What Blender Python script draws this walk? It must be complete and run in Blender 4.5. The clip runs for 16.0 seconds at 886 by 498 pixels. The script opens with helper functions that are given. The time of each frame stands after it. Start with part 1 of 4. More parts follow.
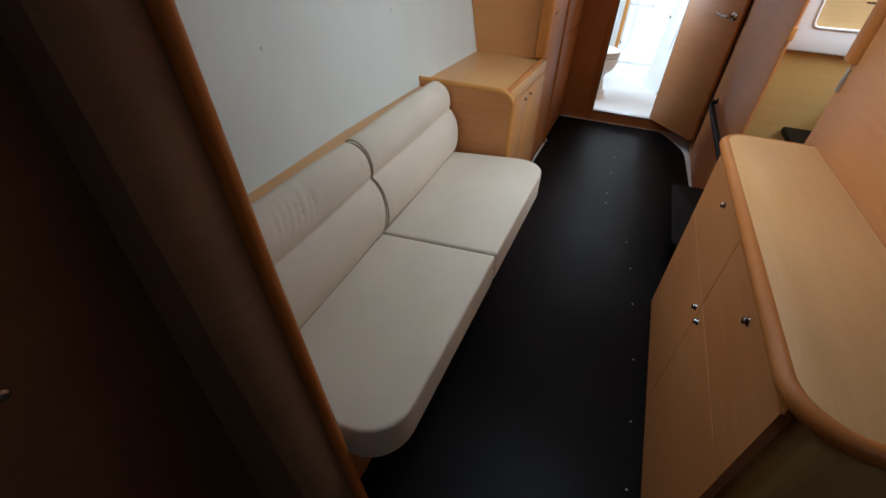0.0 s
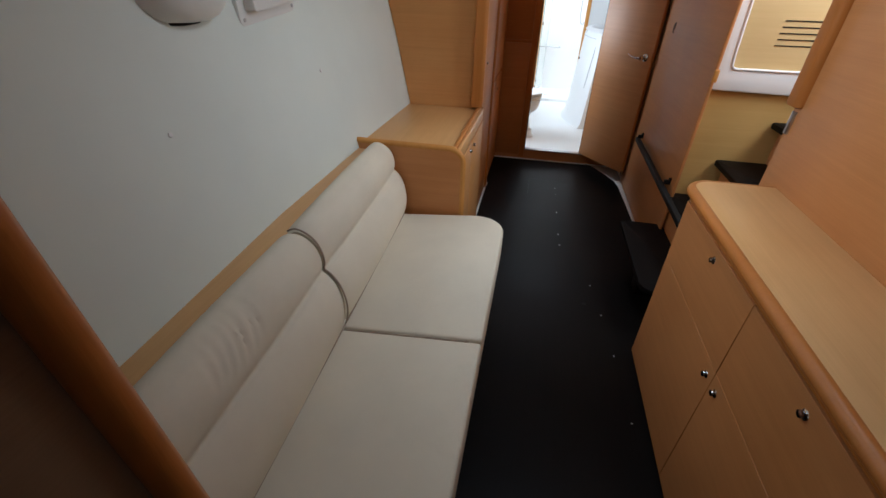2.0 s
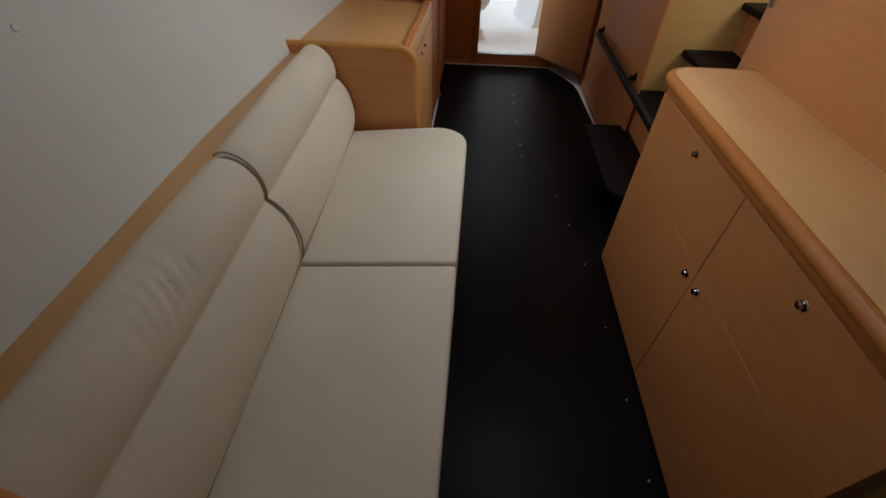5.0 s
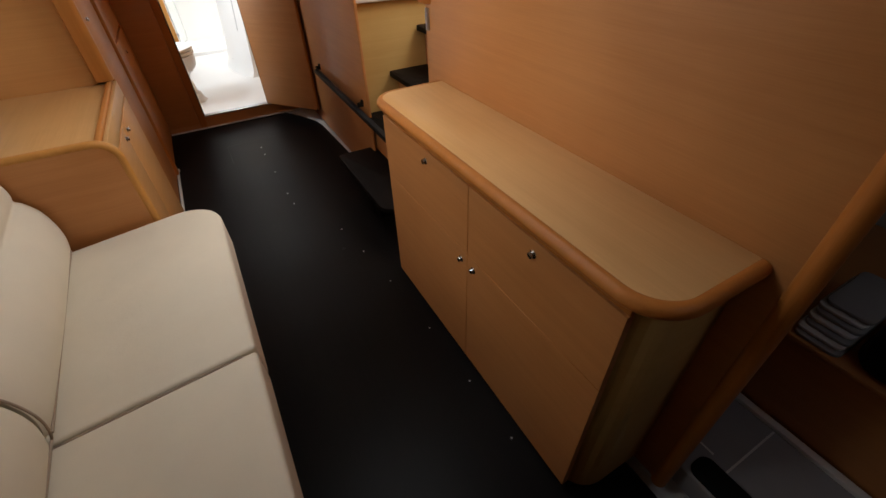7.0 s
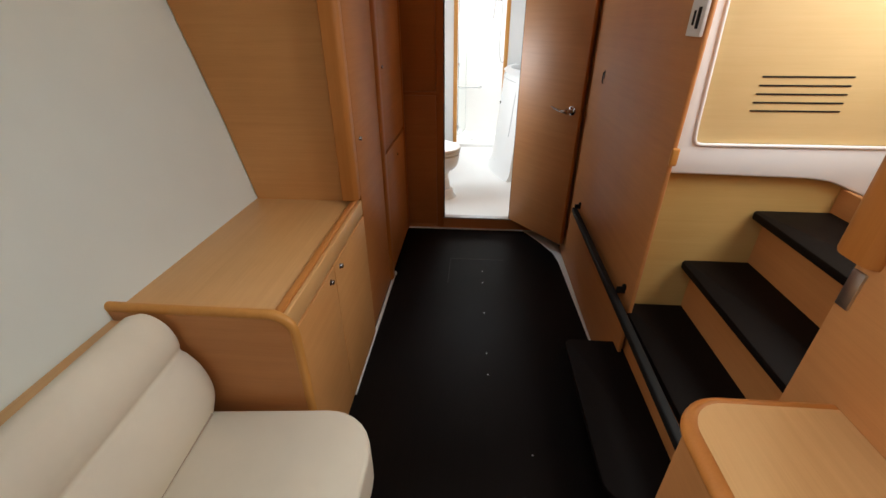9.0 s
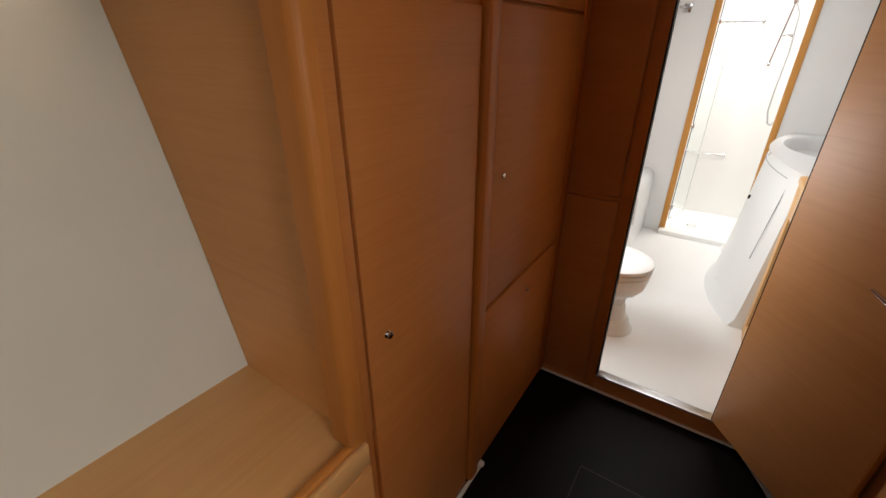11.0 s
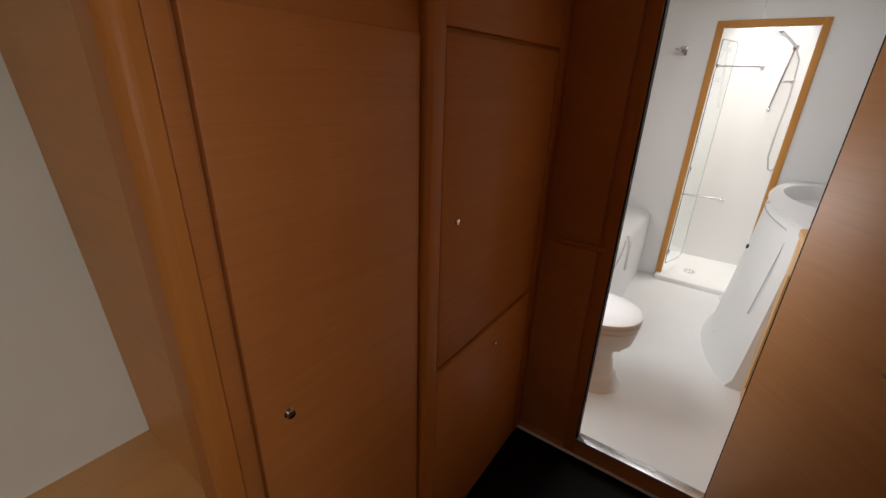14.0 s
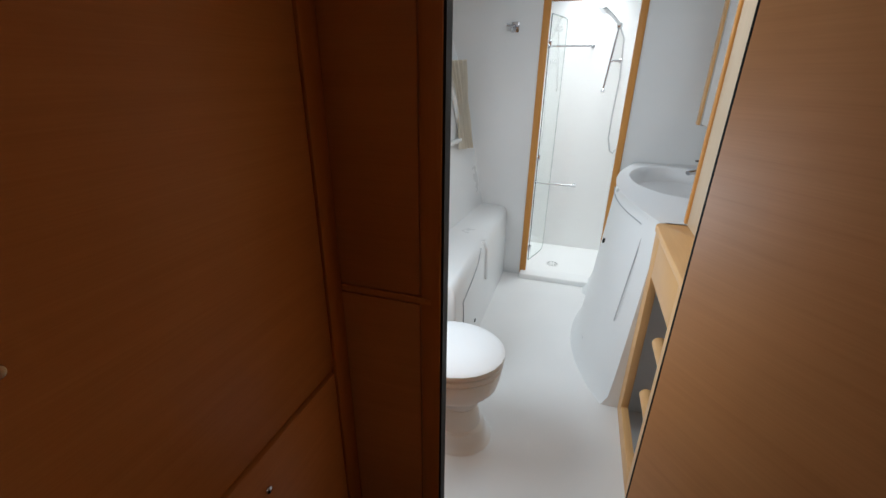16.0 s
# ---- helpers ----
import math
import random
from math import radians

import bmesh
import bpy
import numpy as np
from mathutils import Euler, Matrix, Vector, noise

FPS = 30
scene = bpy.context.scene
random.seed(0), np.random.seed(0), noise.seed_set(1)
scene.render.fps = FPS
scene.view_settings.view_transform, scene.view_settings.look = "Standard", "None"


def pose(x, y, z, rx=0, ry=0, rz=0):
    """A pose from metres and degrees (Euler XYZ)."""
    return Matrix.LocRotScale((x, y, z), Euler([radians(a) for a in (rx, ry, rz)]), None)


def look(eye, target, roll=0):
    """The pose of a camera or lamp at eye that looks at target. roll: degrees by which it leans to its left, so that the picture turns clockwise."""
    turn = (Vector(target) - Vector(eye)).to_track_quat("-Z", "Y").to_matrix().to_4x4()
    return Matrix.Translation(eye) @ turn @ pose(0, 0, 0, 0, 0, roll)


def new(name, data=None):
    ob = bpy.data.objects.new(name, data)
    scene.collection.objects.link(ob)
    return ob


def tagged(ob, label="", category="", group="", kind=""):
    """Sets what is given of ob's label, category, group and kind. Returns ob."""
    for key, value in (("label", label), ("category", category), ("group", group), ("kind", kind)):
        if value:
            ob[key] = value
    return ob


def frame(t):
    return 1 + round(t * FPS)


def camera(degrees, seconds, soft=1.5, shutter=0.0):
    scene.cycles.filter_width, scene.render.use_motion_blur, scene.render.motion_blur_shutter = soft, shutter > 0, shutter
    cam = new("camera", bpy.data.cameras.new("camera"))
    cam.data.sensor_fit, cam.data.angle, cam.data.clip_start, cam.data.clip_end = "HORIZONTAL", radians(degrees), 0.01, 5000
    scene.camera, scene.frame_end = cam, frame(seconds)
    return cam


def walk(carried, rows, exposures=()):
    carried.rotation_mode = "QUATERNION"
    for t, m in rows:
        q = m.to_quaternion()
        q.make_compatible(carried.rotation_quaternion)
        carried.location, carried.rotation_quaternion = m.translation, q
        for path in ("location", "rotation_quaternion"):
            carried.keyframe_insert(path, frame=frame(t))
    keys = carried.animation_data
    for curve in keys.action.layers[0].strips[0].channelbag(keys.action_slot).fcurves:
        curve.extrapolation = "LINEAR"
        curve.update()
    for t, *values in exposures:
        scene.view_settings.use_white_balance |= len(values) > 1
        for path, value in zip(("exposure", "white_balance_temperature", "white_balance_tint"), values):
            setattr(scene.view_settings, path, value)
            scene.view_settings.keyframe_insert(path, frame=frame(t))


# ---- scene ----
cam = camera(94.1, 16.0)
PATH = [
    (0, (0.104, 0.218, 1.376), (-0.505, 1.677, 0.15), 2.0),
    (0.5, (0.091, 0.217, 1.365), (-0.544, 1.657, 0.13), 2.3),
    (1, (0.028, 0.235, 1.394), (-0.527, 1.741, 0.2), 2.2),
    (1.5, (-0.003, 0.341, 1.389), (-0.496, 1.963, 0.328), 1.4),
    (2, (-0.095, 0.427, 1.395), (-0.438, 2.07, 0.308), 1.3),
    (2.5, (-0.148, 0.487, 1.373), (-0.152, 2.18, 0.308), 0.3),
    (3, (-0.167, 0.525, 1.355), (-0.164, 2.152, 0.192), 0.2),
    (3.2, (-0.165, 0.526, 1.342), (-0.202, 2.094, 0.1), 0.7),
    (5.3, (-0.135, 0.523, 1.299), (-0.235, 1.973, -0.074), 1.2),
    (5.5, (-0.132, 0.532, 1.301), (-0.093, 2.001, -0.056), 0.5),
    (6, (-0.126, 0.537, 1.307), (0.201, 1.99, -0.028), -0.9),
    (6.5, (-0.086, 0.535, 1.316), (0.472, 1.939, 0.006), -1.3),
    (7, (-0.041, 0.518, 1.343), (0.689, 1.869, 0.062), -1.9),
    (7.5, (-0.03, 0.546, 1.392), (0.704, 1.96, 0.182), -2.2),
    (8, (0.034, 0.7, 1.444), (0.592, 2.272, 0.341), -2.3),
    (8.5, (0.088, 0.96, 1.453), (0.258, 2.673, 0.435), -1.2),
    (9, (0.078, 1.374, 1.438), (-0.059, 3.113, 0.459), -0.2),
    (9.5, (0.112, 1.762, 1.447), (-0.242, 3.391, 0.343), 0.4),
    (10, (0.119, 2.089, 1.445), (-0.535, 3.672, 0.413), 0.9),
    (10.2, (0.116, 2.211, 1.474), (-0.671, 3.74, 0.452), 1.0),
    (12.3, (0.085, 2.73, 1.598), (-1.023, 4.261, 0.943), 1.4),
    (12.5, (0.103, 2.734, 1.6), (-1.019, 4.261, 0.96), 1.4),
    (13, (0.127, 2.733, 1.584), (-0.99, 4.25, 0.914), 1.5),
    (13.5, (0.129, 2.744, 1.571), (-0.951, 4.25, 0.819), 1.7),
    (14, (0.138, 2.769, 1.562), (-0.916, 4.287, 0.795), 1.9),
    (14.5, (0.187, 2.814, 1.564), (-0.802, 4.391, 0.832), 2.0),
    (15, (0.227, 2.879, 1.553), (-0.646, 4.493, 0.757), 1.8),
    (15.5, (0.187, 3.099, 1.534), (-0.563, 4.779, 0.748), 0.8),
    (16, (0.125, 3.434, 1.504), (-0.438, 5.189, 0.727), 0.7),
]
EXPOSURE = [(0.0, 0.22, 5450, 5), (1.0, 0.22, 5450, 5), (2.0, -0.02, 5600, 6), (3.0, -0.22, 5850, 8), (5.5, -0.32, 6100, 8), (6.5, -0.05, 6600, 11), (7.5, 0.08, 6600, 10), (8.5, 0.02, 6350, 8), (10.0, 0.0, 6650, 9), (12.4, -0.65, 7000, 14), (14.5, -0.75, 6600, 12), (16.0, -0.78, 5950, 6)]
walk(cam, [(t, look(eye, target, roll)) for t, eye, target, roll in PATH], EXPOSURE)


# ---- world, lights, exposure ----
world = bpy.data.worlds.new("world")
scene.world = world
world.use_nodes = True
_wn = world.node_tree
_sky = _wn.nodes.new("ShaderNodeTexSky")
_sky.sky_type, _sky.sun_disc = "NISHITA", False
_sky.sun_elevation, _sky.sun_rotation = radians(50), radians(120)
_wn.links.new(_sky.outputs[0], _wn.nodes["Background"].inputs[0])
_wn.nodes["Background"].inputs[1].default_value = 0.12

def area_lamp(name, eye, target, sx, sy, watts, colour, spread=180):
    """Daylight entering through an opening, or fill light added out of view."""
    d = bpy.data.lights.new(name, "AREA")
    d.shape, d.size, d.size_y, d.energy, d.color = "RECTANGLE", sx, sy, watts, colour
    d.spread = radians(spread)
    ob = new(name, d)
    ob.matrix_world = look(eye, target)
    return ob

area_lamp("daylight_companionway", (1.42, 2.39, 1.86), (-0.5, 2.55, 0.60), 0.50, 0.60, 13.5, (0.99, 0.975, 0.935))
area_lamp("daylight_hatch_cabin", (0.18, 1.60, 1.97), (-0.15, 1.80, 0.0), 0.40, 0.40, 3.7, (0.96, 0.98, 1.0), 140)
# Added fill towards the sideboard, high on the hull side; no window is built there.
area_lamp("fill_hull_side", (-0.96, 1.80, 1.72), (0.70, 1.75, 0.85), 0.80, 0.24, 1.9, (0.97, 0.985, 1.0), 80)
area_lamp("daylight_niche_window", (-1.08, 3.24, 1.86), (-0.4, 3.3, 1.84), 0.34, 0.14, 7.5, (1.0, 0.97, 0.92))
area_lamp("daylight_hatch_bathroom", (0.15, 5.3, 2.17), (0.15, 5.3, 0.0), 0.45, 0.45, 8.0, (0.96, 0.985, 1.0))
# Added fill for the near side cabin, with no known hatch.
area_lamp("fill_aft_cabin", (0.95, -0.30, 1.97), (0.85, 0.20, 0.0), 0.40, 0.40, 0.6, (0.97, 0.98, 1.0))
area_lamp("daylight_hatch_shower", (0.11, 6.76, 2.21), (0.11, 6.77, 0.0), 0.40, 0.5, 10.5, (1.0, 0.995, 0.97), 100)
area_lamp("daylight_window_bathroom", (-0.66, 4.66, 1.16), (0.55, 4.72, 0.95), 0.50, 0.34, 14, (0.88, 0.955, 1.0))

# ---- materials ----
def node_material(name):
    m = bpy.data.materials.new(name)
    m.use_nodes = True
    return m, m.node_tree.nodes, m.node_tree.links, m.node_tree.nodes["Principled BSDF"]

def wood(name, a, b, rough=0.42, grain=(0, 1), scale=1.0, bump=0.02, spec=0.4):
    """Veneer: long fine streaks along one axis, with broad clouds of tone. grain: the two axes across the grain."""
    m, n, l, p = node_material(name)
    p.inputs["Specular IOR Level"].default_value = spec
    tc = n.new("ShaderNodeTexCoord")
    mp = n.new("ShaderNodeMapping")
    l.new(tc.outputs["Object"], mp.inputs[0])
    sc = [4.0, 4.0, 4.0]
    for ax in grain:
        sc[ax] = 170.0
    mp.inputs["Scale"].default_value = [v * scale for v in sc]
    fine = n.new("ShaderNodeTexNoise")
    fine.inputs["Scale"].default_value, fine.inputs["Detail"].default_value = 2.2, 5
    l.new(mp.outputs[0], fine.inputs["Vector"])
    broad = n.new("ShaderNodeTexNoise")
    broad.inputs["Scale"].default_value, broad.inputs["Detail"].default_value = 2.3, 3
    l.new(tc.outputs["Object"], broad.inputs["Vector"])
    mixv = n.new("ShaderNodeMath")
    mixv.operation = "MULTIPLY_ADD"
    mixv.inputs[1].default_value = 0.55
    l.new(broad.outputs[0], mixv.inputs[0])
    half = n.new("ShaderNodeMath")
    half.operation = "MULTIPLY"
    half.inputs[1].default_value = 0.22
    l.new(fine.outputs[0], half.inputs[0])
    mid = n.new("ShaderNodeTexNoise")
    mid.inputs["Scale"].default_value, mid.inputs["Detail"].default_value, mid.inputs["Distortion"].default_value = 0.30, 4, 0.4
    l.new(mp.outputs[0], mid.inputs["Vector"])
    both = n.new("ShaderNodeMath")
    both.operation = "MULTIPLY_ADD"
    both.inputs[1].default_value = 0.24
    l.new(mid.outputs[0], both.inputs[0])
    l.new(half.outputs[0], both.inputs[2])
    l.new(both.outputs[0], mixv.inputs[2])
    ramp = n.new("ShaderNodeValToRGB")
    ramp.color_ramp.elements[0].position, ramp.color_ramp.elements[1].position = 0.33, 0.68
    ramp.color_ramp.elements[0].color, ramp.color_ramp.elements[1].color = (*a, 1), (*b, 1)
    l.new(mixv.outputs[0], ramp.inputs[0])
    l.new(ramp.outputs[0], p.inputs["Base Color"])
    rr = n.new("ShaderNodeMapRange")
    rr.inputs[3].default_value, rr.inputs[4].default_value = rough - 0.07, rough + 0.1
    l.new(broad.outputs[0], rr.inputs[0])
    l.new(rr.outputs[0], p.inputs["Roughness"])
    bp = n.new("ShaderNodeBump")
    bp.inputs["Strength"].default_value, bp.inputs["Distance"].default_value = bump * 4, 0.002
    l.new(fine.outputs[0], bp.inputs["Height"])
    l.new(bp.outputs[0], p.inputs["Normal"])
    return m

def plain(name, col, rough=0.5, metal=0.0, vary=0.06, scale=6.0, bump=0.0, bump_scale=300.0, spec=None, coat=0.0, soft=0.0):
    """A painted, moulded or woven surface with clouds of tone and a fine relief."""
    m, n, l, p = node_material(name)
    tc = n.new("ShaderNodeTexCoord")
    nz = n.new("ShaderNodeTexNoise")
    nz.inputs["Scale"].default_value, nz.inputs["Detail"].default_value = scale, 4
    l.new(tc.outputs["Object"], nz.inputs["Vector"])
    ramp = n.new("ShaderNodeValToRGB")
    ramp.color_ramp.elements[0].position, ramp.color_ramp.elements[1].position = 0.3, 0.7
    ramp.color_ramp.elements[0].color = (*[c * (1 - vary) for c in col], 1)
    ramp.color_ramp.elements[1].color = (*[min(1, c * (1 + vary)) for c in col], 1)
    l.new(nz.outputs[0], ramp.inputs[0])
    l.new(ramp.outputs[0], p.inputs["Base Color"])
    rr = n.new("ShaderNodeMapRange")
    rr.inputs[3].default_value, rr.inputs[4].default_value = max(0.02, rough - 0.08), min(1, rough + 0.08)
    l.new(nz.outputs[0], rr.inputs[0])
    l.new(rr.outputs[0], p.inputs["Roughness"])
    p.inputs["Metallic"].default_value = metal
    p.inputs["Coat Weight"].default_value = coat
    if spec is not None:
        p.inputs["Specular IOR Level"].default_value = spec
    if bump:
        fz = n.new("ShaderNodeTexNoise")
        fz.inputs["Scale"].default_value, fz.inputs["Detail"].default_value = bump_scale, 3
        l.new(tc.outputs["Object"], fz.inputs["Vector"])
        bp = n.new("ShaderNodeBump")
        bp.inputs["Strength"].default_value, bp.inputs["Distance"].default_value = bump, 0.003
        l.new(fz.outputs[0], bp.inputs["Height"])
        l.new(bp.outputs[0], p.inputs["Normal"])
        if soft:
            wz = n.new("ShaderNodeTexNoise")
            wz.inputs["Scale"].default_value, wz.inputs["Detail"].default_value, wz.inputs["Distortion"].default_value = 9.0, 3, 0.5
            l.new(tc.outputs["Object"], wz.inputs["Vector"])
            b2 = n.new("ShaderNodeBump")
            b2.inputs["Strength"].default_value, b2.inputs["Distance"].default_value = soft, 0.012
            l.new(wz.outputs[0], b2.inputs["Height"])
            l.new(b2.outputs[0], bp.inputs["Normal"])
    return m

BEECH_A, BEECH_B = (0.455, 0.184, 0.056), (0.595, 0.266, 0.092)
BEECH = wood("beech_veneer", BEECH_A, BEECH_B, 0.40, (2,), 1.0, 0.02, 0.42)
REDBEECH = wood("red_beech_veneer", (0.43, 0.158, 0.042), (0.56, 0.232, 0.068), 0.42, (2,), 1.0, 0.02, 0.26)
# Grey-brown jamb wood, darkened further in colour for the dim entry.
ENTRYWOOD = wood("dimmed_jamb_veneer", (0.19, 0.115, 0.062), (0.27, 0.17, 0.098), 0.5, (2,), 1.0, 0.02, 0.22)
# The entry wall's shade is put into this base colour.
DIMENTRY = wood("dimmed_entry_veneer", (0.10, 0.052, 0.026), (0.15, 0.082, 0.043), 0.5, (2,), 1.0, 0.02, 0.2)
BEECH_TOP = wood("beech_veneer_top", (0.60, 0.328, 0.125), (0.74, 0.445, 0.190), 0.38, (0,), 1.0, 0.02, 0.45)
TRIM = wood("solid_beech_trim", (0.40, 0.135, 0.025), (0.52, 0.195, 0.043), 0.40, (0, 1), 1.0, 0.02, 0.30)
GOLDEN = wood("golden_beech_frame", (0.54, 0.235, 0.052), (0.66, 0.32, 0.085), 0.42, (0, 1), 1.0, 0.02, 0.28)
CREAMWOOD = wood("cream_birch_panel", (0.55, 0.42, 0.28), (0.66, 0.52, 0.37), 0.45, (0, 1), 1.0, 0.02, 0.25)
BRONZE = plain("dark_bronze", (0.10, 0.085, 0.07), 0.35, 0.9)
SOLE_SEAM = plain("worn_sole_seam", (0.024, 0.022, 0.020), 0.6)
# The gold in this maple stands for warm light on the lower stair panel.
MAPLE = wood("gold_toned_maple", (0.50, 0.325, 0.105), (0.60, 0.415, 0.155), 0.46, (2,), 1.0, 0.02, 0.25)
GOLDBEECH = wood("golden_beech_veneer", (0.55, 0.262, 0.085), (0.68, 0.352, 0.130), 0.42, (2,), 1.0, 0.015, 0.24)
SHOWERWHITE = plain("white_shower_moulding", (0.90, 0.90, 0.885), 0.35, vary=0.01, scale=3, spec=0.35)
ORANGE = wood("orange_beech_post", (0.47, 0.178, 0.038), (0.60, 0.25, 0.064), 0.42, (0, 1), 1.0, 0.02, 0.26)
DOORWOOD = wood("beech_door_veneer", BEECH_A, BEECH_B, 0.48, (2,), 1.0, 0.02, 0.40)
# The same maple above the surround, without the warm light toned into MAPLE.
LOUVREWOOD = wood("pale_maple_louvre", (0.61, 0.44, 0.20), (0.71, 0.53, 0.27), 0.46, (2,), 1.0, 0.02, 0.25)
DARKWOOD = wood("dark_sole_laminate", (0.0042, 0.0031, 0.0028), (0.0078, 0.0060, 0.0054), 0.38, (0,), 1.0, 0.03, 0.08)
TREAD = plain("dark_tread", (0.0066, 0.0046, 0.0040), 0.55, bump=0.3, bump_scale=500, spec=0.07)
FABRIC = plain("cream_fabric", (0.73, 0.665, 0.54), 0.85, vary=0.04, scale=5, bump=0.25, bump_scale=900, spec=0.2, soft=0.24)
PIPING = plain("taupe_piping", (0.36, 0.28, 0.21), 0.8)
HULL = plain("white_hull_lining", (0.70, 0.745, 0.70), 0.6, vary=0.03, scale=3, bump=0.12, bump_scale=600)
GELCOAT = plain("white_gelcoat", (0.82, 0.83, 0.83), 0.30, vary=0.015, scale=3, spec=0.4)
BATHWALL = plain("white_bathroom_panel", (0.83, 0.845, 0.845), 0.34, vary=0.02, scale=2)
CERAMIC = plain("white_ceramic", (0.82, 0.83, 0.84), 0.32, vary=0.01, spec=0.35)
WHITE = plain("white_plastic", (0.78, 0.78, 0.76), 0.35, vary=0.02)
CHROME = plain("polished_chrome", (0.58, 0.58, 0.60), 0.16, 1.0, vary=0.03, scale=30)
STEEL = plain("brushed_steel", (0.55, 0.55, 0.56), 0.32, 1.0, vary=0.06, scale=40)
SEAM = plain("grey_panel_seam", (0.40, 0.41, 0.43), 0.6)
PANE_EDGE = plain("green_grey_glass_edge", (0.30, 0.34, 0.33), 0.25, vary=0.05)
BLACK = plain("black_rubber", (0.008, 0.008, 0.008), 0.6, spec=0.2)
GREY = plain("grey_moulded_sole", (0.34, 0.34, 0.35), 0.5, vary=0.08)
BATHFLOOR = plain("white_bathroom_sole", (0.80, 0.80, 0.79), 0.45, vary=0.02, scale=3, bump=0.15, bump_scale=250)
CEIL = plain("white_ceiling_lining", (0.74, 0.72, 0.68), 0.7, vary=0.03, bump=0.1)
CURTAIN = plain("cream_curtain", (0.86, 0.80, 0.68), 0.85, vary=0.05, bump=0.2, bump_scale=700)

def glass_material():
    m, n, l, p = node_material("clear_glass")
    p.inputs["Base Color"].default_value = (0.95, 0.98, 0.97, 1)
    p.inputs["Roughness"].default_value = 0.02
    p.inputs["Transmission Weight"].default_value = 1.0
    p.inputs["IOR"].default_value = 1.45
    return m
GLASS = glass_material()

# ---- mesh helpers ----
def world_place(ob):
    v = Vector((0, 0, 0))
    while ob:
        v += ob.location
        ob = ob.parent
    return v

def root(name, at, label, category, group="", kind=""):
    ob = new(name)
    ob.location = at
    ob.empty_display_size = 0.05
    return tagged(ob, label, category, group, kind)

def part(name, bm, material, parent=None, label=""):
    """Links a bmesh, built in world metres, as one mesh object under its thing."""
    off = world_place(parent) if parent else Vector((0, 0, 0))
    if not parent:
        xs = [v.co for v in bm.verts]
        off = Vector(((min(c.x for c in xs) + max(c.x for c in xs)) / 2, (min(c.y for c in xs) + max(c.y for c in xs)) / 2, min(c.z for c in xs)))
    bmesh.ops.translate(bm, verts=bm.verts, vec=-off)
    bmesh.ops.recalc_face_normals(bm, faces=bm.faces)
    for f in bm.faces:
        f.smooth = True
    for e in bm.edges:
        e.smooth = len(e.link_faces) == 2 and e.calc_face_angle(3.2) < 0.62
    me = bpy.data.meshes.new(name)
    bm.to_mesh(me)
    bm.free()
    me.materials.append(material)
    ob = new(name, me)
    if parent:
        ob.parent = parent
    else:
        ob.location = off
    if label:
        ob["label"] = label
    return ob

def struct(name, bm, material, label="", category=""):
    return tagged(part(name, bm, material), label, category, kind="structure")

def bx(x0, x1, y0, y1, z0, z1, bev=0.003, seg=2):
    bm = bmesh.new()
    bmesh.ops.create_cube(bm, size=1)
    bmesh.ops.scale(bm, verts=bm.verts, vec=(x1 - x0, y1 - y0, z1 - z0))
    bmesh.ops.translate(bm, verts=bm.verts, vec=((x0 + x1) / 2, (y0 + y1) / 2, (z0 + z1) / 2))
    if bev:
        bmesh.ops.bevel(bm, geom=bm.edges[:], offset=bev, segments=seg, profile=0.5, affect="EDGES", clamp_overlap=True)
    return bm

def join(*bms):
    """Several bmeshes as one."""
    out = bmesh.new()
    for b in bms:
        me = bpy.data.meshes.new("scratch")
        b.to_mesh(me)
        b.free()
        out.from_mesh(me)
        bpy.data.meshes.remove(me)
    return out

def prism(pts, axis, a, b, bev=0.0, seg=2, ends_only=False):
    """A closed outline in the plane across an axis, drawn out from a to b along it.
    Outline order of coordinates: x: (y, z); y: (x, z); z: (x, y)."""
    bm = bmesh.new()
    put3 = {"x": lambda u, v, w: (w, u, v), "y": lambda u, v, w: (u, w, v), "z": lambda u, v, w: (u, v, w)}[axis]
    lo = [bm.verts.new(put3(u, v, a)) for u, v in pts]
    hi = [bm.verts.new(put3(u, v, b)) for u, v in pts]
    n = len(pts)
    f0, f1 = bm.faces.new(lo), bm.faces.new(hi)
    for i in range(n):
        bm.faces.new((lo[i], lo[(i + 1) % n], hi[(i + 1) % n], hi[i]))
    bmesh.ops.recalc_face_normals(bm, faces=bm.faces)
    if bev:
        edges = list(f0.edges) + list(f1.edges)
        if not ends_only:
            edges = list({*edges, *bm.edges})
        bmesh.ops.bevel(bm, geom=edges, offset=bev, segments=seg, profile=0.5, affect="EDGES", clamp_overlap=True)
    return bm

def rounded(x0, x1, y0, y1, radii, steps=6):
    """A rectangle with its own radius at each corner, from (x0, y0) counter-clockwise."""
    out = []
    for (cx, cy, sx, sy, start), r in zip(((x0, y0, 1, 1, 180), (x1, y0, -1, 1, 270), (x1, y1, -1, -1, 0), (x0, y1, 1, -1, 90)), radii):
        if r <= 0:
            out.append((cx, cy))
            continue
        for k in range(steps + 1):
            a = radians(start + 90 * k / steps)
            out.append((cx + sx * r + r * math.cos(a), cy + sy * r + r * math.sin(a)))
    return out

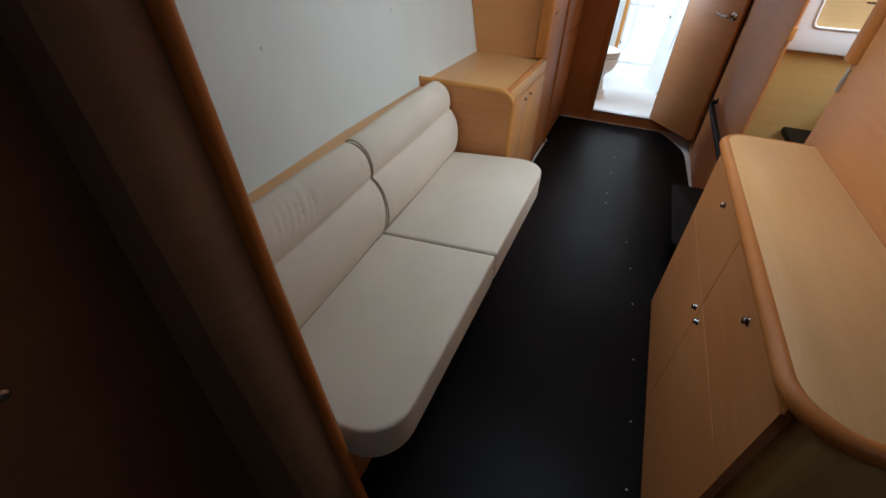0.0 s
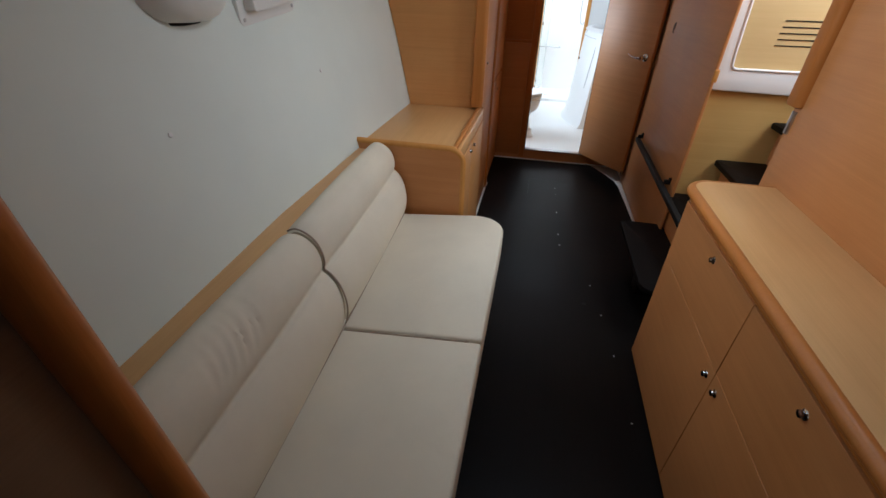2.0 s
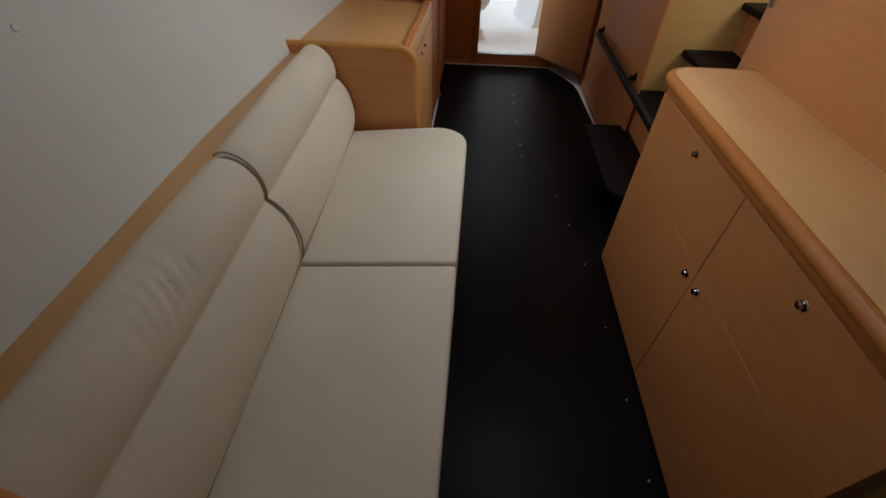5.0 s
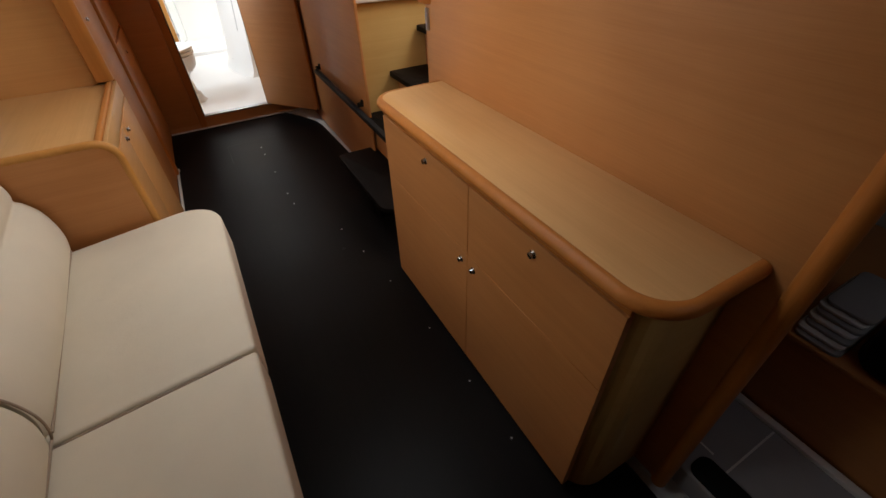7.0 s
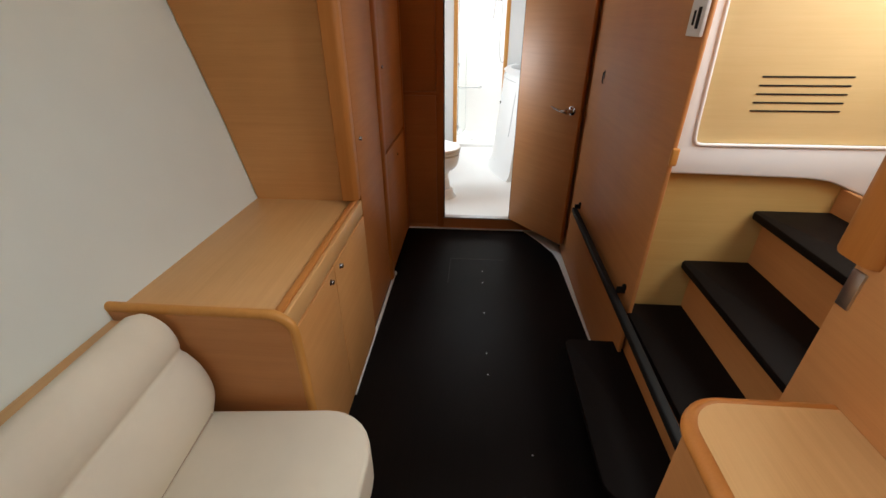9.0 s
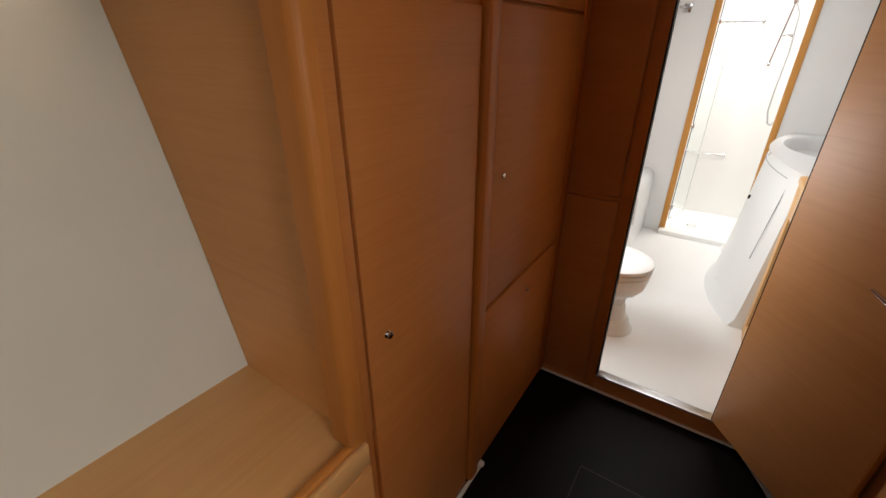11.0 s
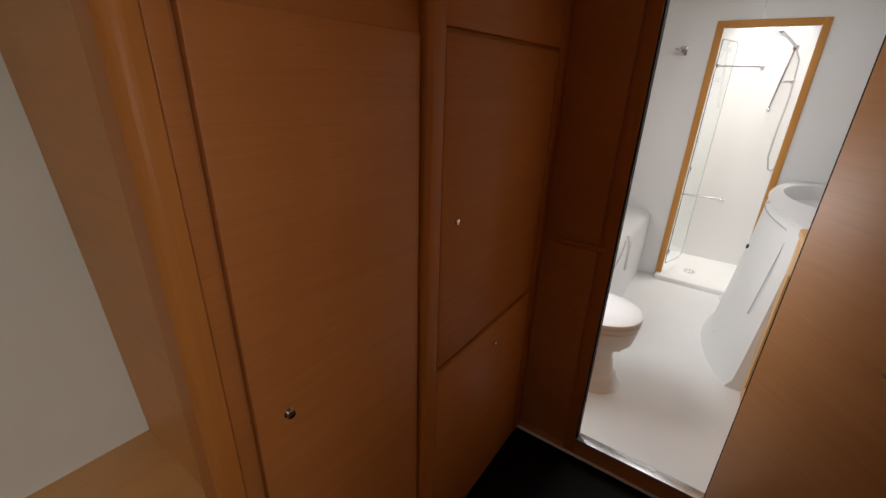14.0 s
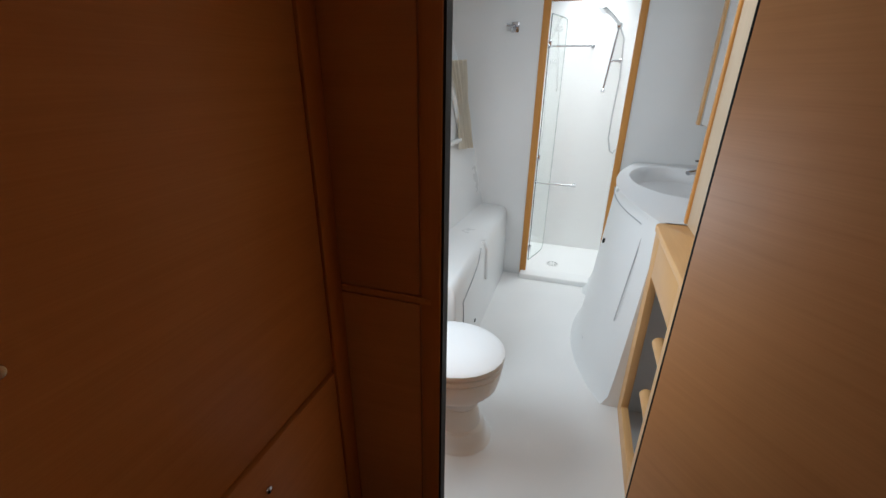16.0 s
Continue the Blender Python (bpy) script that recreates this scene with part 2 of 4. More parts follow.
def tube(points, r, sides=10, flat=1.0, caps=True):
    """A round bar along a line of points; r may be one radius or one for each point."""
    bm = bmesh.new()
    pts = [Vector(p) for p in points]
    rs = r if isinstance(r, (list, tuple)) else [r] * len(pts)
    rings, up = [], None
    for i, p in enumerate(pts):
        d = (pts[min(i + 1, len(pts) - 1)] - pts[max(i - 1, 0)]).normalized()
        if up is None:
            up = Vector((0, 0, 1)) if abs(d.z) < 0.9 else Vector((0, 1, 0))
        side = d.cross(up).normalized()
        up = side.cross(d).normalized()
        rings.append([bm.verts.new(p + rs[i] * (math.cos(2 * math.pi * k / sides) * side + flat * math.sin(2 * math.pi * k / sides) * up)) for k in range(sides)])
    for a, b in zip(rings, rings[1:]):
        for k in range(sides):
            bm.faces.new((a[k], a[(k + 1) % sides], b[(k + 1) % sides], b[k]))
    if caps:
        bm.faces.new(rings[0]), bm.faces.new(rings[-1])
    return bm

def turned(profile, at, axis=(0, 0, 1), sides=20):
    """A body turned about an axis; profile: (radius, height along the axis)."""
    bm = bmesh.new()
    q = Vector((0, 0, 1)).rotation_difference(Vector(axis).normalized())
    rings = []
    for r, h in profile:
        rings.append([bm.verts.new(Vector(at) + q @ Vector((r * math.cos(2 * math.pi * k / sides), r * math.sin(2 * math.pi * k / sides), h))) for k in range(sides)])
    for a, b in zip(rings, rings[1:]):
        for k in range(sides):
            bm.faces.new((a[k], a[(k + 1) % sides], b[(k + 1) % sides], b[k]))
    bm.faces.new(rings[0]), bm.faces.new(rings[-1])
    return bm

def arc(cx, cy, r, a0, a1, n=8):
    return [(cx + r * math.cos(radians(a0 + (a1 - a0) * k / n)), cy + r * math.sin(radians(a0 + (a1 - a0) * k / n))) for k in range(n + 1)]

def knob(parent, at, axis):
    """A chrome push-button latch with its collar."""
    k = part("knob", turned([(0.0115, 0), (0.0115, 0.002), (0.0095, 0.003), (0.0065, 0.004), (0.0068, 0.006), (0.009, 0.009), (0.008, 0.012), (0.003, 0.013)], at, axis, 16), CHROME, parent, "small chrome push knob")
    return k

def screw(name, at, axis=(0, 0, 1), r=0.0055, material=None):
    return part(name, turned([(r, -0.002), (r, 0.0008), (r * 0.7, 0.0016), (r * 0.2, 0.0012)], at, axis, 10), material or STEEL)

# ---- setting: sole, hull, bulkheads ----
struct("floor", prism([(-0.80, 0.30), (0.70, 0.30), (0.70, 2.60), (0.690, 3.04), (0.664, 3.80), (0.645, 3.92), (0.56, 4.10), (0.44, 4.30), (-0.80, 4.30)], "z", -0.05, 0.0), DARKWOOD, "dark brown laminate cabin sole with small steel screws", "floor")
struct("floor_edge", prism([(-0.85, 0.30), (1.9, 0.30), (1.9, 4.30), (-0.85, 4.30)], "z", -0.09, -0.052), GELCOAT, "white moulded margin beside the sole", "floor")

HULL_LINE = [(-0.66, 0.0), (-0.80, 0.42), (-0.862, 0.75), (-0.935, 1.12), (-1.015, 1.46), (-1.08, 1.69), (-1.20, 2.05)]

def hull_shell(name, stations, label):
    """The curved white side of the hull, 3 cm thick, lofted along y. stations: (y, shift in x)."""
    bm = bmesh.new()
    n = 28
    zs = [HULL_LINE[-1][1] * k / n for k in range(n + 1)]
    rows = []
    for y, dx in stations:
        row = [bm.verts.new((float(np.interp(z, [p[1] for p in HULL_LINE], [p[0] for p in HULL_LINE])) + dx, y, z)) for z in zs]
        back = [bm.verts.new((v.co.x - 0.03, y, v.co.z)) for v in row]
        rows.append((row, back))
    for (a, ab), (b, bb) in zip(rows, rows[1:]):
        for k in range(n):
            bm.faces.new((a[k], a[k + 1], b[k + 1], b[k]))
            bm.faces.new((ab[k], bb[k], bb[k + 1], ab[k + 1]))
    return struct(name, bm, HULL if "cabin" in label else GELCOAT, label, "wall")

CABIN_STATIONS = [(0.50, 0.042), (0.95, 0.022), (1.5, -0.008), (2.2, -0.01), (3.0, 0.0), (4.26, 0.05)]
hull_shell("wall_hull_cabin", CABIN_STATIONS, "white padded hull side of the cabin")
hull_shell("wall_hull_bathroom", [(4.30, 0.16), (5.3, 0.24), (6.42, 0.33)], "glossy white moulded hull side of the bathroom")

# near bulkhead with the rounded jamb of the entrance
def leaning_jamb():
    bm = bmesh.new()
    zs = [0.0, 0.3, 0.62, 0.94, 1.3, 1.65, 2.0]
    edge = [-0.212, -0.254, -0.297, -0.336, -0.370, -0.392, -0.41]
    rings = []
    for z, x in zip(zs, edge):
        prof = [(x, 0.550)] + [(x, 0.500), (x - 0.008, 0.47), (x - 0.025, 0.448), (x - 0.055, 0.440), (-1.45, 0.440), (-1.45, 0.550)]
        rings.append([bm.verts.new((u, v, z)) for u, v in prof])
    for a, b in zip(rings, rings[1:]):
        for k in range(len(a)):
            bm.faces.new((a[k], a[(k + 1) % len(a)], b[(k + 1) % len(a)], b[k]))
    bm.faces.new(rings[0]), bm.faces.new(rings[-1])
    return bm, list(zip(edge, zs))
_jb, _line = leaning_jamb()
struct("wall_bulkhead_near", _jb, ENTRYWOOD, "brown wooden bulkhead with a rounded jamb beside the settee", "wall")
struct("trim_bulkhead_near", tube([(x + 0.003, 0.555, z) for x, z in _line], 0.0145, 12), TRIM, "rounded solid beech edge trim on the bulkhead", "trim")
# Added out of view to keep light from the high lamps off the entry.
struct("wall_light_stop_near", bx(-0.415, 0.72, 0.44, 0.557, 1.70, 1.99, 0.01), BEECH, "unseen beech panel over the entrance, blocking high light", "wall")
struct("wall_cabin_entry", bx(-0.47, -0.44, -0.9, 0.452, 0.0, 2.0), DIMENTRY, "wooden side wall of the entry, darkened for its shade", "wall")
struct("wall_behind", bx(-1.5, 2.0, -0.95, -0.9, -0.05, 2.05), BEECH, "beech bulkhead closing the entry", "wall")
struct("floor_entry", bx(-0.60, 2.0, -0.9, 0.30, -0.05, -0.002, 0), DARKWOOD, "dark laminate sole of the entry", "floor")

pl = root("push_latch", (-0.44, 0.264, 0.95), "small chrome push latch on the entry wall", "latch")
part("button", turned([(0.007, 0), (0.007, 0.0015), (0.005, 0.003), (0.002, 0.0035)], (-0.440, 0.264, 0.953), (1, 0, 0), 12), STEEL, pl)

# sideboard wall and its trims
struct("wall_sideboard", bx(0.736, 0.766, 0.67, 2.03, 0.0, 2.0, 0.002), BEECH, "beech veneered partition behind the sideboard", "wall")
struct("trim_partition_near", tube([(0.742, 0.655, 0.0), (0.75, 0.655, 2.0)], 0.021, 14), TRIM, "rounded solid beech edge trim of the partition", "trim")
struct("trim_partition_cap", prism(rounded(0.716, 0.786, 1.985, 2.075, (0.025, 0.025, 0.03, 0.03)), "z", 1.075, 2.0, 0.008, 2, True), TRIM, "thick rounded beech cap on the partition's edge", "trim")
struct("trim_partition_steel", bx(0.7315, 0.7375, 2.000, 2.026, 0.990, 1.062, 0.001), STEEL, "brushed steel strip below the partition cap", "trim")

# stairwell
struct("wall_stair_far", bx(0.717, 1.9, 2.785, 2.82, 0.0, 2.0, 0), MAPLE, "maple panel beside the companionway steps, toned gold for warm light", "wall")
struct("wall_stair_near", bx(0.77, 1.9, 1.965, 1.995, 0.0, 2.0, 0), BEECH, "beech panel on the near side of the steps", "wall")
rail_wall = struct("wall_rail", bx(0.700, 0.716, 2.715, 4.255, 0.0, 2.0, 0.006, 3), BEECH, "beech panel wall between the steps and the bathroom door", "wall")
part("edge_block", bx(0.696, 0.719, 2.699, 2.7145, 1.022, 1.078, 0.005, 3), GOLDEN, rail_wall, "pale worn wooden edge block")
struct("wall_hull_inboard", bx(1.9, 1.95, -0.9, 4.3, -0.05, 2.0, 0), HULL, "white lining closing the stairwell", "wall")
struct("trim_floor_margin", bx(0.30, 0.699, 2.72, 4.256, -0.040, -0.0035, 0), GELCOAT, "white moulded strip along the foot of the wall", "trim")

# forward bulkhead with the bathroom doorway
DOOR_L, DOOR_R, SILL, HEAD = -0.142, 0.405, 0.10, 1.875
FWD = 4.257
bulk = join(bx(-1.45, DOOR_L, FWD, FWD + 0.030, 0.0, 2.05, 0), bx(DOOR_R, 1.9, FWD, FWD + 0.030, 0.0, 2.05, 0), bx(DOOR_L, DOOR_R, FWD, FWD + 0.030, HEAD, 2.05, 0), bx(DOOR_L, DOOR_R, FWD, FWD + 0.030, 0.0, SILL - 0.006, 0))
fwd = struct("wall_forward", bulk, BEECH, "beech bulkhead with the bathroom doorway", "wall")
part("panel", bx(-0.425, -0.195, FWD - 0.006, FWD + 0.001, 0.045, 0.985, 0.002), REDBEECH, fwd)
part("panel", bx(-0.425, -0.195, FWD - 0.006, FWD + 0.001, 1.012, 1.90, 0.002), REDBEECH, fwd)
part("moulding", bx(-0.43, -0.165, FWD - 0.009, FWD + 0.001, 0.989, 1.008, 0.003), TRIM, fwd)
part("stile", bx(-0.190, DOOR_L, FWD - 0.008, FWD + 0.001, 0.02, 1.90, 0.003), TRIM, fwd)
part("head_rail", bx(-0.43, 0.40, FWD - 0.008, FWD + 0.001, 1.905, 1.945, 0.003), TRIM, fwd)
part("seal", join(bx(DOOR_L - 0.001, DOOR_L + 0.006, FWD - 0.004, FWD + 0.034, SILL, HEAD, 0), bx(DOOR_L, DOOR_R, FWD - 0.004, FWD + 0.034, HEAD - 0.006, HEAD + 0.001, 0), bx(DOOR_R - 0.006, DOOR_R + 0.001, FWD - 0.004, FWD + 0.034, SILL, HEAD, 0)), BLACK, fwd, "black rubber door seal")
part("sill_plate", bx(DOOR_L, DOOR_R, FWD - 0.008, FWD + 0.040, SILL - 0.008, SILL + 0.002, 0.002), STEEL, fwd, "steel threshold plate")
struct("baseboard_forward", bx(-0.44, 0.64, FWD - 0.012, FWD, 0.0, 0.012, 0.004), WHITE, "white sealing bead at the foot of the bulkhead", "baseboard")

# ceiling with the companionway opening and hatches
def slab_with_holes(x0, x1, y0, y1, z0, z1, holes):
    xs = sorted({x0, x1, *[h[0] for h in holes], *[h[1] for h in holes]})
    ys = sorted({y0, y1, *[h[2] for h in holes], *[h[3] for h in holes]})
    pieces = []
    for a, b in zip(xs, xs[1:]):
        for c, d in zip(ys, ys[1:]):
            if not any(h[0] <= a and b <= h[1] and h[2] <= c and d <= h[3] for h in holes):
                pieces.append(bx(a, b, c, d, z0, z1, 0))
    return join(*pieces)
# The third hole is cut only for the added aft fill lamp.
struct("ceiling", slab_with_holes(-1.5, 1.95, -0.95, 4.30, 1.99, 2.03, [(0.77, 1.40, 2.0, 2.78), (-0.04, 0.40, 1.38, 1.82), (0.73, 1.17, -0.52, -0.08)]), CEIL, "white lined ceiling with hatches", "ceiling")
struct("ceiling_bathroom", slab_with_holes(-1.3, 1.2, 4.30, 7.3, 2.2, 2.24, [(-0.1, 0.4, 5.05, 5.55), (-0.1, 0.32, 6.5, 7.02)]), GELCOAT, "white moulded bathroom ceiling with hatches", "ceiling")

# ---- settee ----
settee = root("settee", (-0.45, 1.35, 0.0), "cream upholstered two-seat settee along the hull side", "settee")
part("base", bx(-0.76, -0.335, 0.60, 2.155, 0.0, 0.385, 0.004), BEECH, settee, "beech settee base")
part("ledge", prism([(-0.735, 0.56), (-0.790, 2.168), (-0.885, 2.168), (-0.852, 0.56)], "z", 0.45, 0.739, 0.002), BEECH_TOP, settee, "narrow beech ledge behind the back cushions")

def seat_cushion(y0, y1, radii):
    bm = prism(rounded(-0.74, -0.156, y0, y1, radii, 8), "z", -0.022, 0.105)
    top = [e for e in bm.edges if abs(e.verts[0].co.z - e.verts[1].co.z) < 1e-6]
    bmesh.ops.bevel(bm, geom=top, offset=0.02, segments=5, profile=0.55, affect="EDGES", clamp_overlap=True)
    for v in bm.verts:
        k = (v.co.x + 0.74) / 0.58
        v.co.z += 0.325 + 0.06 * k + (0.012 * math.sin(math.pi * min(1, max(0, k))) * math.sin(math.pi * (v.co.y - y0) / (y1 - y0)) if v.co.z > 0.05 else 0)
    return bm

part("seat", seat_cushion(0.586, 1.319, (0.0, 0.11, 0.012, 0.0)), FABRIC, settee)
part("seat", seat_cushion(1.329, 2.142, (0.0, 0.012, 0.155, 0.0)), FABRIC, settee)

BACK_KEYS = [(-0.640, 0.415), (-0.612, 0.440), (-0.596, 0.490), (-0.594, 0.545), (-0.608, 0.605), (-0.634, 0.645), (-0.652, 0.660), (-0.648, 0.682), (-0.650, 0.715), (-0.664, 0.752), (-0.694, 0.780), (-0.728, 0.788), (-0.758, 0.772), (-0.778, 0.738), (-0.786, 0.69), (-0.786, 0.415)]

def finer(keys, n=4):
    """A smooth line through the keys, with n steps between each two."""
    out = []
    for i in range(len(keys) - 1):
        p0, p1, p2, p3 = (np.array(keys[min(max(j, 0), len(keys) - 1)]) for j in (i - 1, i, i + 1, i + 2))
        for k in range(n):
            t = k / n
            out.append(tuple(0.5 * (2 * p1 + (p2 - p0) * t + (2 * p0 - 5 * p1 + 4 * p2 - p3) * t * t + (3 * p1 - p0 - 3 * p2 + p3) * t ** 3)))
    return out + [keys[-1]]
BACK = finer(BACK_KEYS[:14]) + BACK_KEYS[14:]

def lean(y):
    """The settee's back runs slightly out towards the hull going forward."""
    return -0.05 * (y - 1.33)

def back_cushion(y0, y1, creases=()):
    """creases: (y, slant, depth) of folds in the cover of the upper roll."""
    bm = bmesh.new()
    n = 90 if creases else 30
    rings = []
    for k in range(n + 1):
        y = y0 + (y1 - y0) * k / n
        edge = min(y - y0, y1 - y)
        s = 1.0 - 0.075 * max(0, 1 - edge / 0.035) ** 2
        cx, cz = -0.715, 0.60
        sag = 0.006 * math.sin(math.pi * k / n)
        ring = []
        for u, w in BACK:
            fold = 0.0
            if 0.69 < w and u > -0.76:
                for cy, slant, depth in creases:
                    d = y - cy - slant * (w - 0.73)
                    fold += depth * math.exp(-(d / 0.006) ** 2) * math.exp(-((w - 0.745) / 0.035) ** 2)
            ring.append(bm.verts.new((cx + (u - cx) * s + sag * (u > -0.70) + lean(y) - fold, y, cz + (w - cz) * s + sag * (w > 0.68) - 0.6 * fold)))
        rings.append(ring)
    for a, b in zip(rings, rings[1:]):
        for k in range(len(a)):
            bm.faces.new((a[k], a[(k + 1) % len(a)], b[(k + 1) % len(a)], b[k]))
    bm.faces.new(rings[0]), bm.faces.new(rings[-1])
    return bm
FOLDS = ((0.93, 0.5, 0.006), (0.955, 0.4, 0.007), (0.985, 0.55, 0.006), (1.01, 0.3, 0.005), (0.90, 0.6, 0.004), (0.875, 0.5, 0.003), (0.85, 0.4, 0.0025))
part("backrest", back_cushion(0.572, 1.338, FOLDS), FABRIC, settee)
part("backrest", back_cushion(1.349, 2.158), FABRIC, settee)
part("piping", tube([(u + 0.001, 1.343, w) for u, w in BACK[:48]], 0.0028, 8), PIPING, settee, "taupe seam piping")
part("piping", tube([(-0.62, 1.324, 0.432), (-0.45, 1.324, 0.452), (-0.30, 1.324, 0.468), (-0.20, 1.324, 0.478), (-0.168, 1.324, 0.462), (-0.16, 1.324, 0.43), (-0.165, 1.324, 0.395)], 0.0028, 8), PIPING, settee, "taupe seam piping")

for y0, y1 in ((0.59, 1.33), (1.352, 2.115)):
    part("piping", tube([(-0.602 + lean(y0), y0, 0.4555), (-0.602 + lean(y1), y1, 0.4555)], 0.0032, 8), PIPING, settee, "taupe seam piping")

# ---- arm cabinet beside the settee ----
arm = root("low_cabinet", (-0.62, 2.6, 0.0), "low beech cabinet with two doors at the settee's end", "cabinet")
END = [(-0.845, 0.0), (-0.385, 0.0)] + arc(-0.445, 0.704, 0.06, 0, 90, 8) + [(-0.896, 0.764), (-0.893, 0.752), (-0.862, 0.728)]
part("end_panel", prism(END, "y", 2.172, 2.196, 0.002), BEECH, arm)
part("edge_trim", tube([(-0.903, 2.184, 0.771), (-0.897, 2.184, 0.771)] + [(x + 0.004 * math.cos(radians(a)), 2.184, z + 0.004) for (x, z), a in zip(arc(-0.445, 0.704, 0.062, 90, 0, 10), range(90, -1, -9))] + [(-0.379, 2.184, 0.0)], [0.010] + [0.0145] * 13, 12), GOLDEN, arm, "rounded solid beech edge trim")
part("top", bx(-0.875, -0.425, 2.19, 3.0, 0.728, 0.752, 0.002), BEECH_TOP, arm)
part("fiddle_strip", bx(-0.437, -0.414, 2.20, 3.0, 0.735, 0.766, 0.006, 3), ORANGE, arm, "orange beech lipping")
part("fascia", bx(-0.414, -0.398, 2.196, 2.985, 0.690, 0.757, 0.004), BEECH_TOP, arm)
part("body", bx(-0.80, -0.415, 2.196, 3.0, 0.02, 0.726, 0.002), BEECH, arm)
for a, b, ky in ((2.20, 2.562, 2.512), (2.566, 2.985, 2.62)):
    d = part("door", bx(-0.417, -0.396, a, b, 0.03, 0.684, 0.004), GOLDBEECH, arm)
    knob(d, (-0.397, ky, 0.652), (1, 0, 0))
part("plinth", bx(-0.80, -0.41, 2.2, 3.0, 0.0, 0.03, 0.002), WHITE, arm, "white plinth bead")

# ---- wardrobe ----
ward = root("wardrobe", (-0.7, 3.6, 0.0), "tall built-in beech wardrobe with three doors", "wardrobe")
def hull_x(z):
    return float(np.interp(z, [p[1] for p in HULL_LINE], [p[0] for p in HULL_LINE]))
SIDE = [(-0.47, 0.752)] + [(hull_x(z) + 0.004, z) for z in (0.752, 0.93, 1.12, 1.3, 1.46, 1.54, 1.62, 1.72)] + [(-0.47, 1.72)]
part("side_panel", prism(SIDE, "y", 2.985, 3.005), GOLDBEECH, ward)
part("corner_post", prism(rounded(-0.470, -0.402, 2.945, 2.985, (0.006, 0.022, 0.004, 0.004)), "z", 0.768, 1.72, 0.002), ORANGE, ward, "rounded solid beech corner post")
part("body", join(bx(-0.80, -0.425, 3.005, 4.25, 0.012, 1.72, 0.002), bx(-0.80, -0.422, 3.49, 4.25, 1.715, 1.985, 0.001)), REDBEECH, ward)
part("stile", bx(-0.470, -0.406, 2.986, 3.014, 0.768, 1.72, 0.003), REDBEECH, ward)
part("stile", bx(-0.430, -0.394, 3.470, 3.532, 0.02, 1.985, 0.014, 4), TRIM, ward)
part("stile", bx(-0.428, -0.408, 4.188, 4.25, 0.02, 1.985, 0.004), TRIM, ward)
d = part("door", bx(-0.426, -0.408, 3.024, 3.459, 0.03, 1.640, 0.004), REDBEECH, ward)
knob(d, (-0.411, 3.085, 0.995), (1, 0, 0))
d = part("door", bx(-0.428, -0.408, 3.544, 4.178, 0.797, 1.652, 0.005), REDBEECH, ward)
knob(d, (-0.414, 3.613, 1.222), (1, 0, 0))
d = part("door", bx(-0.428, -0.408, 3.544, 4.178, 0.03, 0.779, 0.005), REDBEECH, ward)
knob(d, (-0.414, 3.90, 0.69), (1, 0, 0))
part("rail", bx(-0.429, -0.420, 3.538, 4.186, 0.780, 0.796, 0.001), TRIM, ward)
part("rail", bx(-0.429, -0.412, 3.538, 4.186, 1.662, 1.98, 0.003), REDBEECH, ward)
def cornice():
    pr = [(0.0, 0.0), (0.018, 0.002), (0.034, 0.014), (0.040, 0.032), (0.036, 0.050), (0.022, 0.058), (0.0, 0.058)]
    a = prism([(-0.412 + 0.8 * u, 1.700 + 0.56 * w) for u, w in pr], "y", 2.95, 3.493, 0)
    b = prism([(2.955 - 0.8 * u, 1.700 + 0.56 * w) for u, w in pr], "x", -1.10, -0.392, 0)
    return join(a, b)
part("cornice", cornice(), TRIM, ward, "rounded solid beech cornice")
part("shelf", bx(-1.10, -0.41, 2.955, 3.49, 1.712, 1.7315, 0.002), BEECH_TOP, ward)
struct("wall_niche", bx(-1.25, -0.43, 3.495, 3.51, 1.70, 1.99, 0), MAPLE, "pale panel behind the open shelf", "wall")
struct("baseboard_wardrobe", join(bx(-0.412, -0.398, 2.60, 3.575, 0.0, 0.016, 0.004), bx(-0.425, -0.392, 3.562, 3.585, 0.0, 0.022, 0.006)), WHITE, "white sealing bead at the wardrobe's foot", "baseboard")

# ---- sideboard ----
side = root("sideboard", (0.6, 1.3, 0.0), "beech sideboard with drawers and doors and rounded top edge", "sideboard")
part("body", prism(rounded(0.493, 0.735, 0.740, 1.905, (0.09, 0.0, 0.0, 0.012), 8), "z", 0.012, 0.80, 0.002), MAPLE, side, "maple carcass with a curved end")
TOP = rounded(0.468, 0.735, 0.728, 1.922, (0.084, 0.0, 0.0, 0.07), 10)
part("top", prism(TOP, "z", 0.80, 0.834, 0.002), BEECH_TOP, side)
def edge_path():
    pts = rounded(0.464, 0.735, 0.722, 1.924, (0.09, 0.0, 0.0, 0.075), 10)
    a = pts[:11]
    b = pts[13:]
    return [(0.733, 0.722)] + a[::-1] + b[::-1] + [(0.733, 1.924)]
part("edge_trim", tube([(u, v, 0.817) for u, v in edge_path()], 0.0178, 16, 1.0), TRIM, side, "rounded solid beech edge trim")
part("fascia", bx(0.479, 0.497, 0.785, 1.90, 0.7665, 0.806, 0.003), TRIM, side)
SPLIT = 1.321
